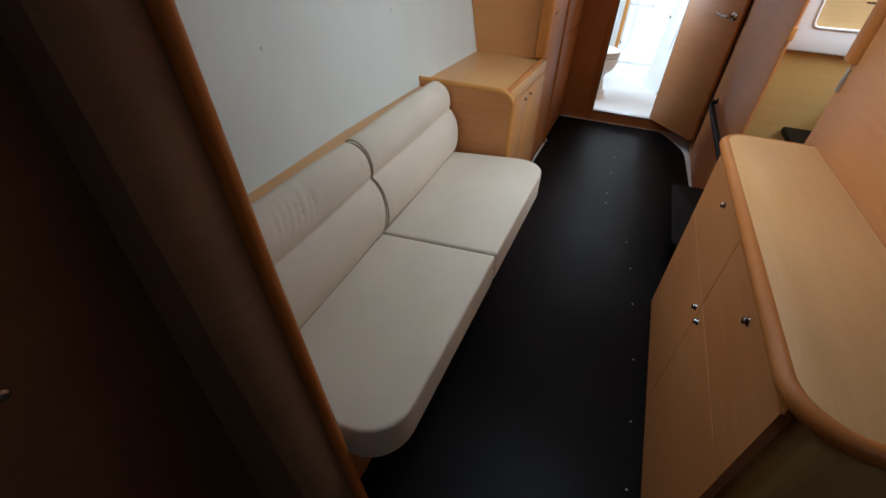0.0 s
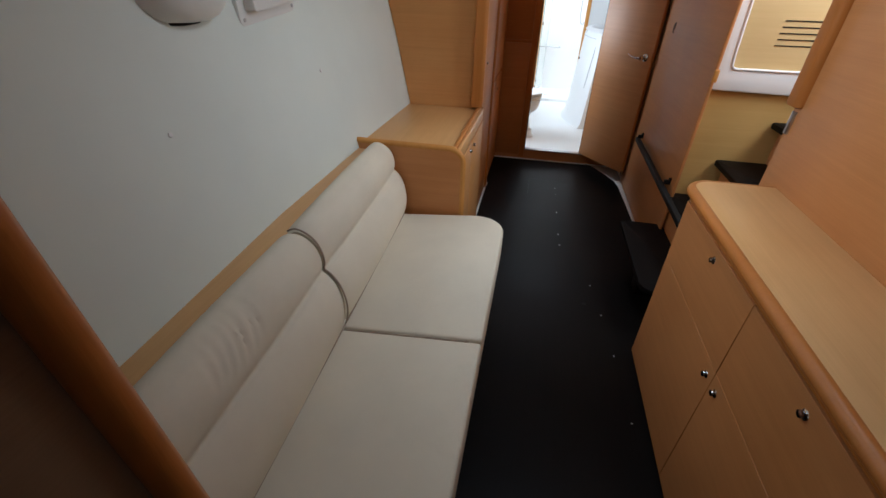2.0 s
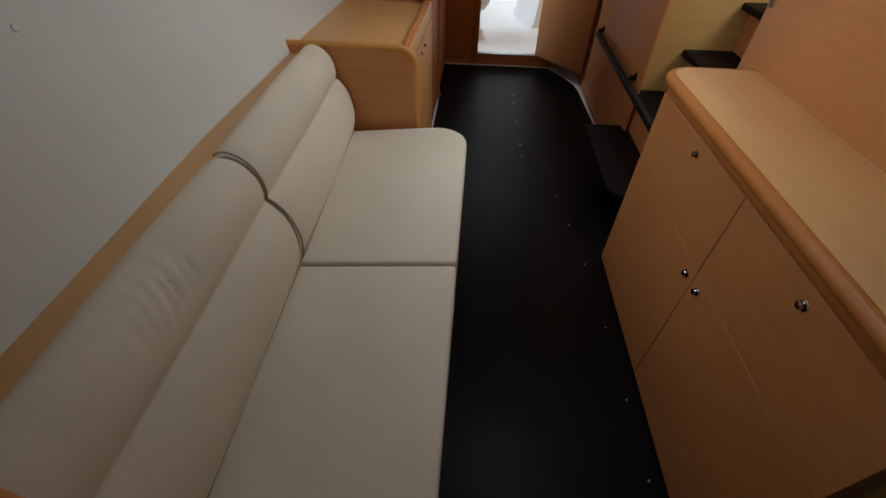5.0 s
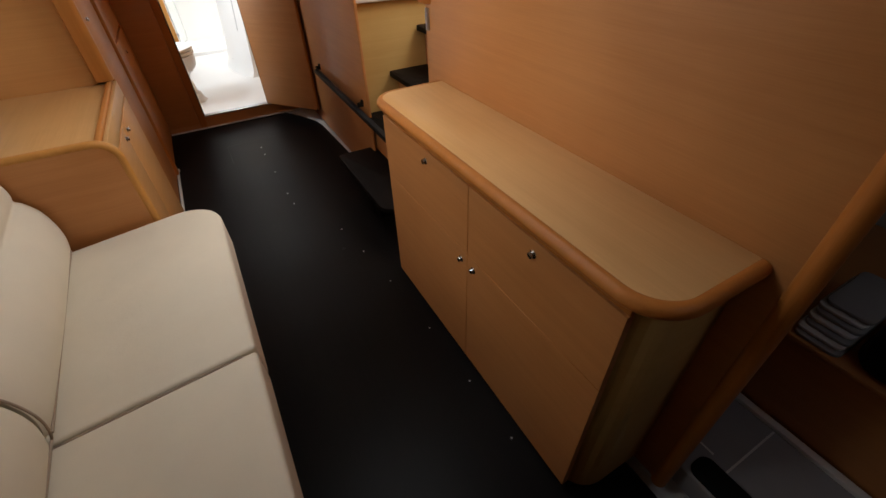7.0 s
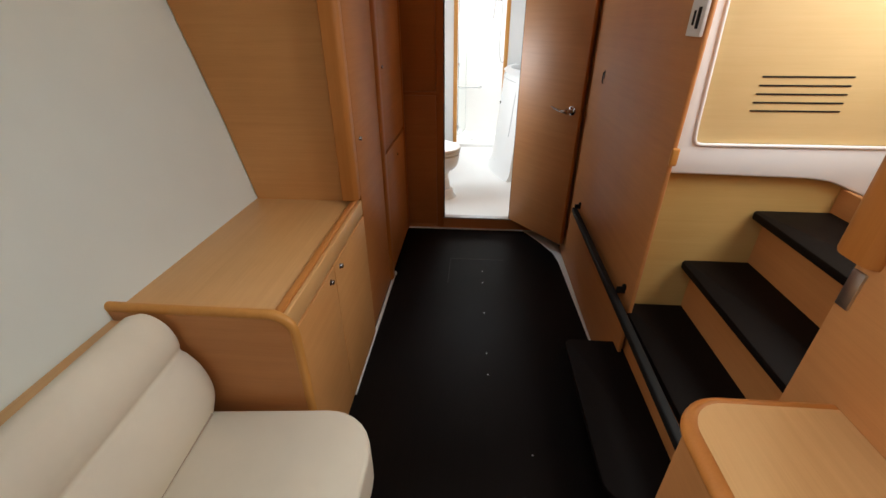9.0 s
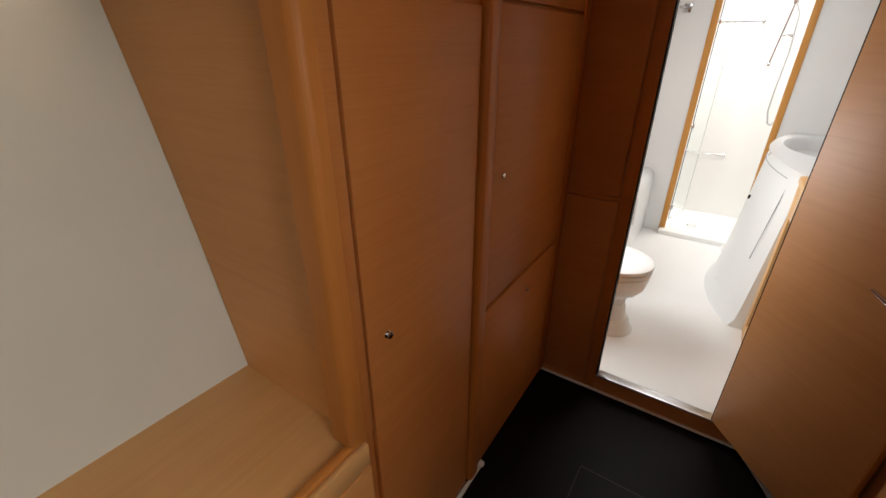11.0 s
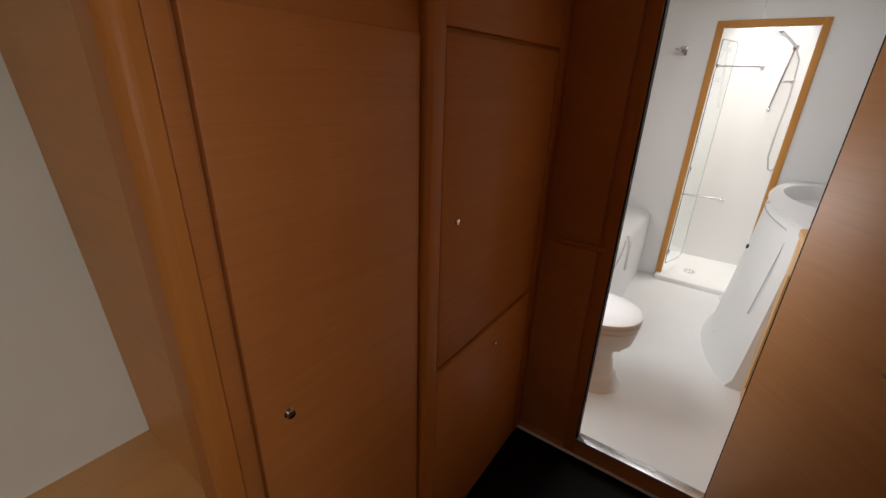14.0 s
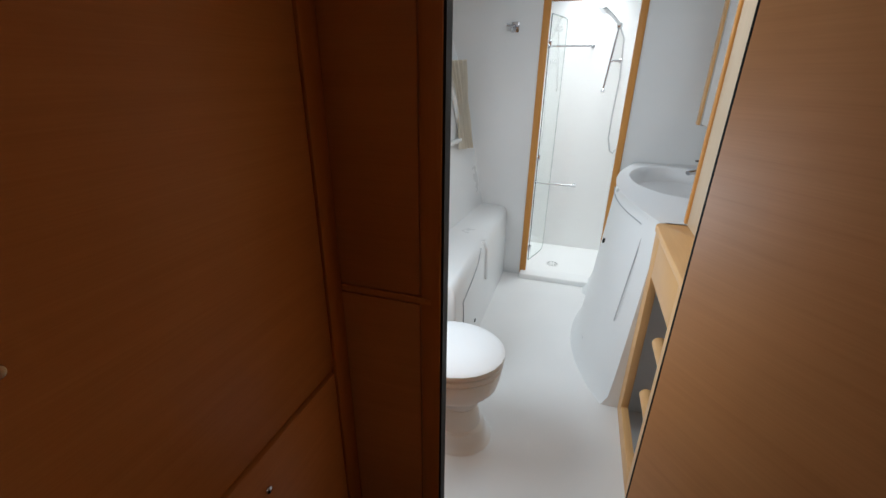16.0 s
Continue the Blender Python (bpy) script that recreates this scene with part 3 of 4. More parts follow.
for a, b, z0, z1, ky, kz, kind in ((SPLIT + 0.0015, 1.90, 0.5252, 0.764, 1.573, 0.726, "drawer_front"), (0.786, SPLIT - 0.0015, 0.5252, 0.764, 1.045, 0.727, "drawer_front"), (SPLIT + 0.0015, 1.90, 0.02, 0.5232, 1.356, 0.482, "door"), (0.786, SPLIT - 0.0015, 0.02, 0.5232, 1.286, 0.485, "door")):
    d = part(kind, bx(0.476, 0.495, a, b, z0, z1, 0.0007, 1), BEECH, side)
    knob(d, (0.4775, ky, kz), (-1, 0, 0))
part("plinth", bx(0.52, 0.73, 0.80, 1.90, 0.0, 0.03, 0.002), BLACK, side, "dark recessed plinth")

# ---- companionway steps ----
steps = root("companionway_steps", (0.95, 2.4, 0.0), "beech companionway steps with dark non-slip treads", "stairs")
for i, (x0, x1, z) in enumerate(((0.495, 0.735, 0.22), (0.70, 0.935, 0.425), (0.872, 1.12, 0.635), (1.056, 1.32, 0.845))):
    y0 = 2.085 if i == 0 else 1.997
    rad = (0.075, 0.0, 0.0, 0.03) if i == 0 else (0.02, 0.0, 0.0, 0.02)
    tr = prism(rounded(x0, x1, y0, 2.783, rad), "z", z - 0.028, z, 0.006, 2, True)
    part("tread", tr, TREAD, steps, "dark non-slip tread")
    rx = x1 - 0.008
    part("riser", bx(rx, rx + 0.018, 1.997, 2.783, z - (0.21 if i else 0.22), z + (0.18 if i < 3 else 0.085), 0.001), BEECH, steps)
part("bracket", prism([(2.35, 0.0), (2.45, 0.0), (2.45, 0.19), (2.35, 0.19)], "x", 0.56, 0.73, 0.004), TREAD, steps)

# ---- grab rail across the steps ----
def rail_bar():
    bm = prism(rounded(-0.0145, 0.0145, 0.442, 0.472, (0.006,) * 4), "y", 1.935, 3.64, 0.003, 2, True)
    for v in bm.verts:
        v.co.x += 0.640 + 0.030 * (v.co.y - 1.935) / 1.7
    return bm
rail = root("grab_rail", (0.67, 2.8, 0.47), "black square bar held by clips along the wall", "rail")
part("bar", rail_bar(), BLACK, rail)
for y in (2.795, 3.635):
    part("clip", join(bx(0.668, 0.701, y - 0.009, y + 0.009, 0.466, 0.490, 0.003), turned([(0.013, -0.003), (0.013, 0.006), (0.008, 0.009)], (0.698, y, 0.492), (-1, 0, 0), 14)), BLACK, rail, "black plastic clip")

# ---- stairwell moulding, louvre, socket ----
mould = root("companionway_surround", (1.1, 2.76, 0.97), "white moulded surround above the steps", "surround")
FR = [(0.717, 0.978), (0.90, 0.975), (1.18, 0.969), (1.25, 0.960), (1.32, 0.935), (1.39, 0.905), (1.48, 0.875), (1.89, 0.85), (1.89, 1.074), (0.800, 1.076), (0.787, 1.082), (0.780, 1.096), (0.738, 1.99), (0.717, 1.99)]
part("frame", prism(FR, "y", 2.762, 2.786, 0.007, 3, True), GELCOAT, mould)
LIP = [(1.88, 1.0745), (1.4, 1.0752), (0.806, 1.076), (0.790, 1.081), (0.782, 1.094), (0.778, 1.13), (0.759, 1.55), (0.740, 1.985)]
part("lip", tube([(u, 2.7635, w) for u, w in LIP], 0.0065, 12), GELCOAT, mould, "raised rounded inner lip")
louvre = root("louvre_panel", (1.06, 2.78, 1.08), "pale maple panel with five dark slots", "vent")
part("panel", prism([(0.785, 1.080), (1.885, 1.078), (1.885, 1.985), (0.745, 1.985)], "y", 2.7805, 2.7848), LOUVREWOOD, louvre)
for k in range(5):
    z = 1.280 - 0.0248 * k
    part("slot", prism(rounded(0.934 - 0.001 * k, 1.196, z - 0.0024, z + 0.0024, (0.0023,) * 4, 3), "y", 2.7788, 2.784), BLACK, louvre, "narrow black slot")
sock = root("socket_plate", (0.70, 2.79, 1.40), "white switch plate with dark rockers", "switch")
part("plate", bx(0.689, 0.701, 2.718, 2.808, 1.388, 1.482, 0.004), WHITE, sock)
part("rocker", bx(0.685, 0.690, 2.738, 2.752, 1.408, 1.462, 0.002), BLACK, sock)
part("rocker", bx(0.685, 0.690, 2.768, 2.776, 1.416, 1.454, 0.002), BLACK, sock)

lt = root("wall_latch", (0.70, 3.6, 1.18), "small chrome hook latch on the beech wall", "latch")
part("plate", prism(rounded(3.602, 3.612, 1.170, 1.212, (0.0045,) * 4), "x", 0.697, 0.701, 0.001), BRONZE, lt)
part("hook", tube([(0.697, 3.607, 1.206), (0.6925, 3.607, 1.198), (0.692, 3.607, 1.176), (0.693, 3.607, 1.158), (0.697, 3.607, 1.152)], 0.003, 8), BRONZE, lt)

# ---- bathroom door, open ----
HINGE, FREE = Vector((0.348, 4.250, 0)), Vector((0.664, 3.853, 0))
bdoor = root("door_1", (0.348, 4.250, 0.105), "open beech veneered bathroom door", "door", kind="structure")
along = (FREE - HINGE).normalized()
across = Vector((-along.y, along.x, 0))
WIDE = (FREE - HINGE).length
def on_door(bm):
    """From the door's own frame (along, thickness, height) to the world."""
    for v in bm.verts:
        p = HINGE + along * v.co.x + across * v.co.y
        v.co = Vector((p.x, p.y, v.co.z))
    return bm
part("leaf", on_door(bx(0.004, WIDE, 0.0, 0.028, 0.105, 1.865, 0.003)), DOORWOOD, bdoor)
part("seal", on_door(bx(-0.001, 0.004, 0.002, 0.026, 0.105, 1.865, 0.001)), BLACK, bdoor, "black rubber seal")
part("edge_band", on_door(bx(WIDE, WIDE + 0.004, 0.001, 0.027, 0.105, 1.865, 0.001)), TRIM, bdoor)
def lever(side_y, s):
    """A turned rose and hub with a slim, bowed lever that thins to its tip."""
    u = WIDE - 0.052
    rose = turned([(0.026, 0), (0.026, 0.005), (0.022, 0.010), (0.0135, 0.013), (0.0125, 0.030), (0.016, 0.036), (0.017, 0.046), (0.013, 0.053), (0.004, 0.055)], (u, side_y, 0.966), (0, s, 0), 20)
    line = [(0.0, 0.044, 0.0), (-0.018, 0.046, -0.004), (-0.045, 0.047, -0.004), (-0.075, 0.047, 0.001), (-0.100, 0.046, 0.007), (-0.120, 0.044, 0.012)]
    bar = tube([(u + a, side_y + s * b, 0.966 + c) for a, b, c in line], [0.0115, 0.0105, 0.009, 0.008, 0.0068, 0.0045], 12, 0.8)
    return on_door(join(rose, bar))
for side_y, s in ((0.0, -1), (0.028, 1)):
    part("handle", lever(side_y, s), CHROME, bdoor, "chrome lever handle")
part("stop_catch", turned([(0.012, 0), (0.012, 0.02), (0.008, 0.03)], (0.672, 3.842, 0.12), (-0.5, -0.8, 0), 12), CHROME, bdoor, "small chrome catch")

# ---- bathroom ----
FB = 0.085
struct("floor_bathroom", bx(-0.9, 1.1, 4.288, 6.37, 0.03, FB, 0), BATHFLOOR, "glossy white moulded bathroom floor", "floor")
SH_L, SH_R, SH_H, SHY = -0.146, 0.358, 1.925, 6.372
struct("wall_shower", join(bx(-1.3, SH_L, SHY, SHY + 0.03, 0.03, 2.24, 0), bx(SH_R, 1.2, SHY, SHY + 0.03, 0.03, 2.24, 0), bx(SH_L, SH_R, SHY, SHY + 0.03, SH_H, 2.24, 0)), BATHWALL, "white panel wall with the shower opening", "wall")
struct("trim_shower_seam", bx(0.045, 0.048, SHY - 0.001, SHY + 0.002, SH_H + 0.04, 2.2, 0), STEEL, "thin panel joint above the shower opening", "trim")
fr = root("shower_surround", (0.1, SHY, 0.09), "orange beech frame round the shower opening", "frame")
part("post", bx(SH_L - 0.045, SH_L, SHY - 0.012, SHY + 0.035, 0.075, SH_H + 0.042, 0.004), GOLDEN, fr)
part("post", bx(SH_R, SH_R + 0.042, SHY - 0.012, SHY + 0.035, 0.075, SH_H + 0.042, 0.004), GOLDEN, fr)
part("head", bx(SH_L, SH_R, SHY - 0.012, SHY + 0.035, SH_H, SH_H + 0.042, 0.004), GOLDEN, fr)
struct("floor_shower", join(bx(SH_L - 0.04, SH_R + 0.04, SHY - 0.075, SHY + 0.05, 0.03, 0.125, 0.012, 3), bx(-0.5, 0.75, SHY + 0.03, 7.11, 0.03, 0.095, 0)), SHOWERWHITE, "white moulded shower tray with a raised lip", "shower tray")
struct("wall_shower_left", bx(-0.50, -0.46, SHY + 0.03, 7.11, 0.03, 2.24, 0), SHOWERWHITE, "white shower side wall", "wall")
struct("wall_shower_right", bx(0.50, 0.54, SHY + 0.03, 7.11, 0.03, 2.24, 0), SHOWERWHITE, "white shower side wall", "wall")
struct("wall_shower_back", bx(-0.50, 0.54, 7.05, 7.09, 0.03, 2.24, 0), SHOWERWHITE, "white shower back wall", "wall")
struct("wall_bathroom_right", bx(0.98, 1.02, 4.30, 6.37, 0.03, 2.24, 0), BATHWALL, "white bathroom side wall", "wall")

# shower fittings
drain = root("shower_drain", (0.04, 6.62, 0.095), "round white drain with small dark holes", "drain")
part("cover", turned([(0.05, 0.0), (0.05, 0.003), (0.045, 0.004), (0.01, 0.0035)], (0.04, 6.62, 0.0945), (0, 0, 1), 20), WHITE, drain)
for k in range(8):
    a = math.pi * 2 * k / 8
    part("hole", turned([(0.006, 0), (0.006, 0.0006), (0.002, 0.0008)], (0.04 + 0.034 * math.cos(a), 6.62 + 0.034 * math.sin(a), 0.0982), (0, 0, 1), 8), BLACK, drain)
sdoor = root("shower_door", (SH_L + 0.03, 6.45, 0.3), "folded clear shower door panel with rounded corners", "shower door")
def door_panel(x0, y0, x1, y1, z0, z1, r, thick):
    L = math.hypot(x1 - x0, y1 - y0)
    pts = rounded(0, L, z0, z1, (0.0, r, r, 0.0), 6)
    bm = prism(pts, "y", -thick / 2, thick / 2, 0.0015, 1, True)
    ux, uy = (x1 - x0) / L, (y1 - y0) / L
    for v in bm.verts:
        a, b = v.co.x, v.co.y
        v.co.x, v.co.y = x0 + ux * a - uy * b, y0 + uy * a + ux * b
    return bm
pane = part("pane", door_panel(SH_L + 0.008, 6.395, SH_L + 0.09, 6.66, 0.20, 1.86, 0.05, 0.006), GLASS, sdoor, "clear glass pane")
pane.visible_shadow = False
def pane_edge():
    L0, L1 = Vector((SH_L + 0.008, 6.395, 0)), Vector((SH_L + 0.09, 6.66, 0))
    pts = [(0.02, 0.20), (0.85, 0.20), (0.96, 0.215), (1.0, 0.26), (1.0, 1.80), (0.96, 1.85), (0.85, 1.86), (0.02, 1.86)]
    return [tuple(L0.lerp(L1, u) + Vector((0, 0, z))) for u, z in pts]
part("pane_edge", tube(pane_edge(), 0.004, 6), PANE_EDGE, sdoor, "bright pane edge")
for z in (0.30, 0.98, 1.70):
    part("hinge", bx(SH_L + 0.001, SH_L + 0.022, 6.385, 6.41, z - 0.018, z + 0.018, 0.003), CHROME, sdoor, "small chrome hinge")
for z in (0.66, 1.716):
    tr = root("towel_rail", (-0.04, 7.0, z), "slim chrome towel rail on the shower wall", "rail", "shower rails")
    part("bar", tube([(-0.22, 7.0, z), (0.14, 7.0, z)], 0.008, 10), CHROME, tr)
    for x in (-0.20, 0.125):
        part("bracket", turned([(0.014, 0), (0.014, 0.008), (0.008, 0.012), (0.008, 0.05)], (x, 7.05, z), (0, -1, 0), 12), CHROME, tr)
shw = root("hand_shower", (0.27, 7.0, 1.4), "chrome hand shower on a sliding rail with hose", "shower")
part("slide_rail", tube([(0.240, 7.0, 1.41), (0.262, 7.0, 1.62), (0.288, 7.0, 1.85)], 0.008, 10), CHROME, shw)
part("end_cap", turned([(0.013, 0), (0.014, 0.02), (0.010, 0.026)], (0.239, 7.0, 1.395), (0.1, 0, 1), 12), CHROME, shw)
part("bracket", join(turned([(0.016, 0), (0.016, 0.02), (0.009, 0.025), (0.009, 0.05)], (0.334, 7.05, 1.615), (0, -1, 0), 12), tube([(0.258, 7.0, 1.612), (0.34, 7.0, 1.618)], 0.008, 8)), CHROME, shw)
part("slider", bx(0.268, 0.306, 6.965, 7.03, 1.825, 1.862, 0.008), CHROME, shw)
part("spray_head", join(tube([(0.285, 6.97, 1.85), (0.225, 6.93, 1.905), (0.180, 6.91, 1.935)], [0.011, 0.012, 0.016], 10), turned([(0.012, 0.02), (0.03, 0.012), (0.036, 0.0), (0.034, -0.012), (0.01, -0.014)], (0.162, 6.90, 1.938), (0.6, 0.3, 0.75), 18)), CHROME, shw)
part("hose", tube([(0.292, 6.97, 1.835), (0.33, 6.97, 1.76), (0.345, 6.98, 1.5), (0.335, 6.99, 1.25), (0.335, 7.0, 1.06), (0.36, 7.01, 0.96), (0.385, 7.03, 0.945), (0.40, 7.04, 0.97)], 0.0055, 8), STEEL, shw, "flexible metal hose")

# robe hook
hk = root("robe_hook", (-0.355, SHY, 1.79), "small chrome double robe hook", "hook")
part("plate", bx(-0.380, -0.330, SHY - 0.010, SHY, 1.758, 1.818, 0.005), CHROME, hk)
part("peg", tube([(-0.355, SHY - 0.004, 1.795), (-0.372, SHY - 0.04, 1.79), (-0.405, SHY - 0.05, 1.797)], 0.009, 8), CHROME, hk)
part("peg", tube([(-0.355, SHY - 0.004, 1.78), (-0.352, SHY - 0.035, 1.765), (-0.352, SHY - 0.05, 1.775)], 0.009, 8), CHROME, hk)

# toilet
def ellipse_body(cx, cy, levels, sides=28, egg=0.0):
    """A body of stacked ovals. levels: (z, half length in x, half width in y, shift in x)."""
    bm = bmesh.new()
    rings = []
    for z, a, b, sx in levels:
        rings.append([bm.verts.new((cx + sx + a * math.cos(2 * math.pi * k / sides), cy + b * math.sin(2 * math.pi * k / sides) * (1 - egg * math.cos(2 * math.pi * k / sides)), z)) for k in range(sides)])
    for a, b in zip(rings, rings[1:]):
        for k in range(sides):
            bm.faces.new((a[k], a[(k + 1) % sides], b[(k + 1) % sides], b[k]))
    bm.faces.new(rings[0]), bm.faces.new(rings[-1])
    return bm
TX, TY = -0.245, 4.735
wc = root("toilet", (TX, TY, FB), "white marine toilet with a closed lid", "toilet")
part("bowl", ellipse_body(TX, TY, [(FB + 0.16, 0.074, 0.066, 0.03), (FB + 0.20, 0.078, 0.070, 0.03), (FB + 0.235, 0.100, 0.090, 0.026), (FB + 0.258, 0.150, 0.135, 0.012), (FB + 0.285, 0.180, 0.158, 0.004), (FB + 0.325, 0.193, 0.169, 0.0), (FB + 0.37, 0.199, 0.174, 0.0), (FB + 0.377, 0.187, 0.162, 0.0)]), CERAMIC, wc)
part("pedestal", ellipse_body(TX, TY, [(FB - 0.01, 0.158, 0.138, 0.020), (FB + 0.001, 0.154, 0.134, 0.020), (FB + 0.010, 0.142, 0.124, 0.020), (FB + 0.030, 0.131, 0.114, 0.020), (FB + 0.062, 0.124, 0.108, 0.020), (FB + 0.072, 0.119, 0.104, 0.020), (FB + 0.076, 0.110, 0.096, 0.020), (FB + 0.079, 0.103, 0.090, 0.020), (FB + 0.110, 0.096, 0.085, 0.022), (FB + 0.140, 0.088, 0.079, 0.026), (FB + 0.170, 0.078, 0.070, 0.03)], 36), GELCOAT, wc)
part("seat", ellipse_body(TX, TY, [(FB + 0.379, 0.190, 0.168, 0.0), (FB + 0.383, 0.203, 0.18, 0.0), (FB + 0.402, 0.204, 0.181, 0.0), (FB + 0.406, 0.192, 0.17, 0.0)]), CERAMIC, wc)
part("lid", ellipse_body(TX, TY, [(FB + 0.410, 0.19, 0.17, 0.0), (FB + 0.413, 0.206, 0.183, 0.0), (FB + 0.430, 0.205, 0.182, 0.0), (FB + 0.439, 0.188, 0.166, 0.0), (FB + 0.443, 0.10, 0.09, 0.0), (FB + 0.444, 0.02, 0.02, 0.0)]), CERAMIC, wc)
for s in (-1, 1):
    part("bolt", turned([(0.008, 0), (0.008, 0.008), (0.004, 0.012)], (TX + 0.135, TY + s * 0.055, FB + 0.258), (0.3, 0, -0.9), 8), STEEL, wc)

# moulded locker along the hull behind the toilet
lk = root("moulded_locker", (-0.5, 5.6, FB), "white moulded locker with a curved hatch behind the toilet", "locker")
part("body", prism([(-0.86, FB - 0.01), (-0.315, FB - 0.01), (-0.318, 0.560), (-0.33, 0.598), (-0.36, 0.620), (-0.86, 0.640)], "y", 5.02, 6.371, 0.012, 3, True), GELCOAT, lk)
part("body_near", prism([(-0.86, FB - 0.01), (-0.49, FB - 0.01), (-0.50, 0.50), (-0.53, 0.55), (-0.86, 0.56)], "y", 4.31, 5.02, 0.012, 3, True), GELCOAT, lk)
part("hatch_seam", tube([(-0.330, 5.56, 0.600), (-0.320, 5.48, 0.572), (-0.3165, 5.40, 0.540), (-0.316, 5.30, 0.512), (-0.316, 5.20, 0.490), (-0.316, 5.14, 0.478), (-0.3155, 5.15, 0.44), (-0.315, 5.155, 0.36), (-0.315, 5.16, 0.22)], 0.003, 6), SEAM, lk, "dark hatch seam")
part("hatch_rib", tube([(-0.338, 5.64, 0.612), (-0.319, 5.64, 0.565), (-0.316, 5.645, 0.40), (-0.316, 5.65, 0.37)], 0.016, 8), GELCOAT, lk)
part("latch", turned([(0.011, 0), (0.011, 0.004), (0.004, 0.005)], (-0.3165, 5.42, 0.208), (1, 0, 0), 10), BLACK, lk)

# curtain on the hull window
def curtain_mesh():
    """Cloth hung beside the window, gathered at its middle, with pleats."""
    bm = bmesh.new()
    cols, rows_n = 48, 18
    grid = []
    for j in range(rows_n + 1):
        v = j / rows_n
        z = 1.585 - 0.515 * v
        ends = [float(np.interp(v, (0.0, 0.45, 1.0), q)) for q in ((-0.700, -0.650, -0.600), (6.05, 6.11, 6.00), (-0.612, -0.606, -0.556), (6.20, 6.20, 6.19))]
        a, b = Vector((ends[0], ends[1])), Vector((ends[2], ends[3]))
        d = (b - a).normalized()
        deep = 0.006 + 0.008 * abs(2 * v - 0.9)
        line = []
        for i in range(cols + 1):
            u = i / cols
            w = deep * math.sin(u * 31 + 0.8 * math.sin(3 * v)) + 0.004 * math.sin(u * 11 + 5 * v)
            q = a.lerp(b, u) + Vector((d.y, -d.x)) * w
            line.append(bm.verts.new((q.x, q.y, z + 0.012 * u * (1 - 2 * v))))
        grid.append(line)
    for a, b in zip(grid, grid[1:]):
        for k in range(cols):
            bm.faces.new((a[k], a[k + 1], b[k + 1], b[k]))
    bmesh.ops.solidify(bm, geom=bm.faces[:], thickness=0.003)
    return bm
tagged(part("curtain", curtain_mesh(), CURTAIN), "gathered cream curtain beside the hull window", "curtain")
wf = root("window_1", (-0.62, 5.9, 1.1), "white framed hull window", "window", kind="structure")
part("window_frame", join(*[tube(p, 0.016, 8) for p in ([(hull_x(1.12) + 0.30, 5.55, 1.12), (hull_x(1.12) + 0.325, 6.1, 1.12)], [(hull_x(1.5) + 0.30, 5.55, 1.5), (hull_x(1.5) + 0.325, 6.1, 1.5)], [(hull_x(1.12) + 0.325, 6.1, 1.12), (hull_x(1.3) + 0.325, 6.1, 1.3), (hull_x(1.5) + 0.325, 6.1, 1.5)])]), WHITE, wf)

# vanity
VT = 0.995
van = root("vanity", (0.65, 5.6, FB), "white moulded curved vanity unit with an integral basin", "vanity")
def vanity_body():
    """A front that swells out towards the floor at its middle, in plan from the near post to the shower."""
    bm = bmesh.new()
    ys = [5.10 + (SHY - 0.004 - 5.10) * k / 16 for k in range(17)]
    zs = [FB - 0.01, FB + 0.01, FB + 0.05, 0.25, 0.45, 0.65, 0.80, 0.90, VT - 0.03, VT]
    rings = []
    for y in ys:
        k = (y - 5.10) / (SHY - 5.10)
        row = []
        for z in zs:
            top = 0.545 - 0.225 * math.sin(math.pi * min(1, 0.15 + 0.75 * k)) + 0.02
            foot = 0.395 - 0.155 * max(0.0, math.sin(math.pi * min(1.0, k * 1.15))) ** 0.8 if k < 0.87 else 0.30
            w = (z - FB) / (VT - FB)
            x = foot + (top - foot) * max(0.0, w) ** 0.75
            if z < FB + 0.03:
                x -= 0.03 * (1 - max(0, z - FB) / 0.03) * 0.8
            if z > VT - 0.02:
                x += 0.018
            row.append(bm.verts.new((x, y, z)))
        row.append(bm.verts.new((0.98, y, VT)))
        row.append(bm.verts.new((0.98, y, FB)))
        rings.append(row)
    for a, b in zip(rings, rings[1:]):
        for k in range(len(a) - 3):
            bm.faces.new((a[k], b[k], b[k + 1], a[k + 1]))
    bm.faces.new(rings[0][::-1]), bm.faces.new(rings[-1])
    return bm
part("cabinet_body", vanity_body(), GELCOAT, van)
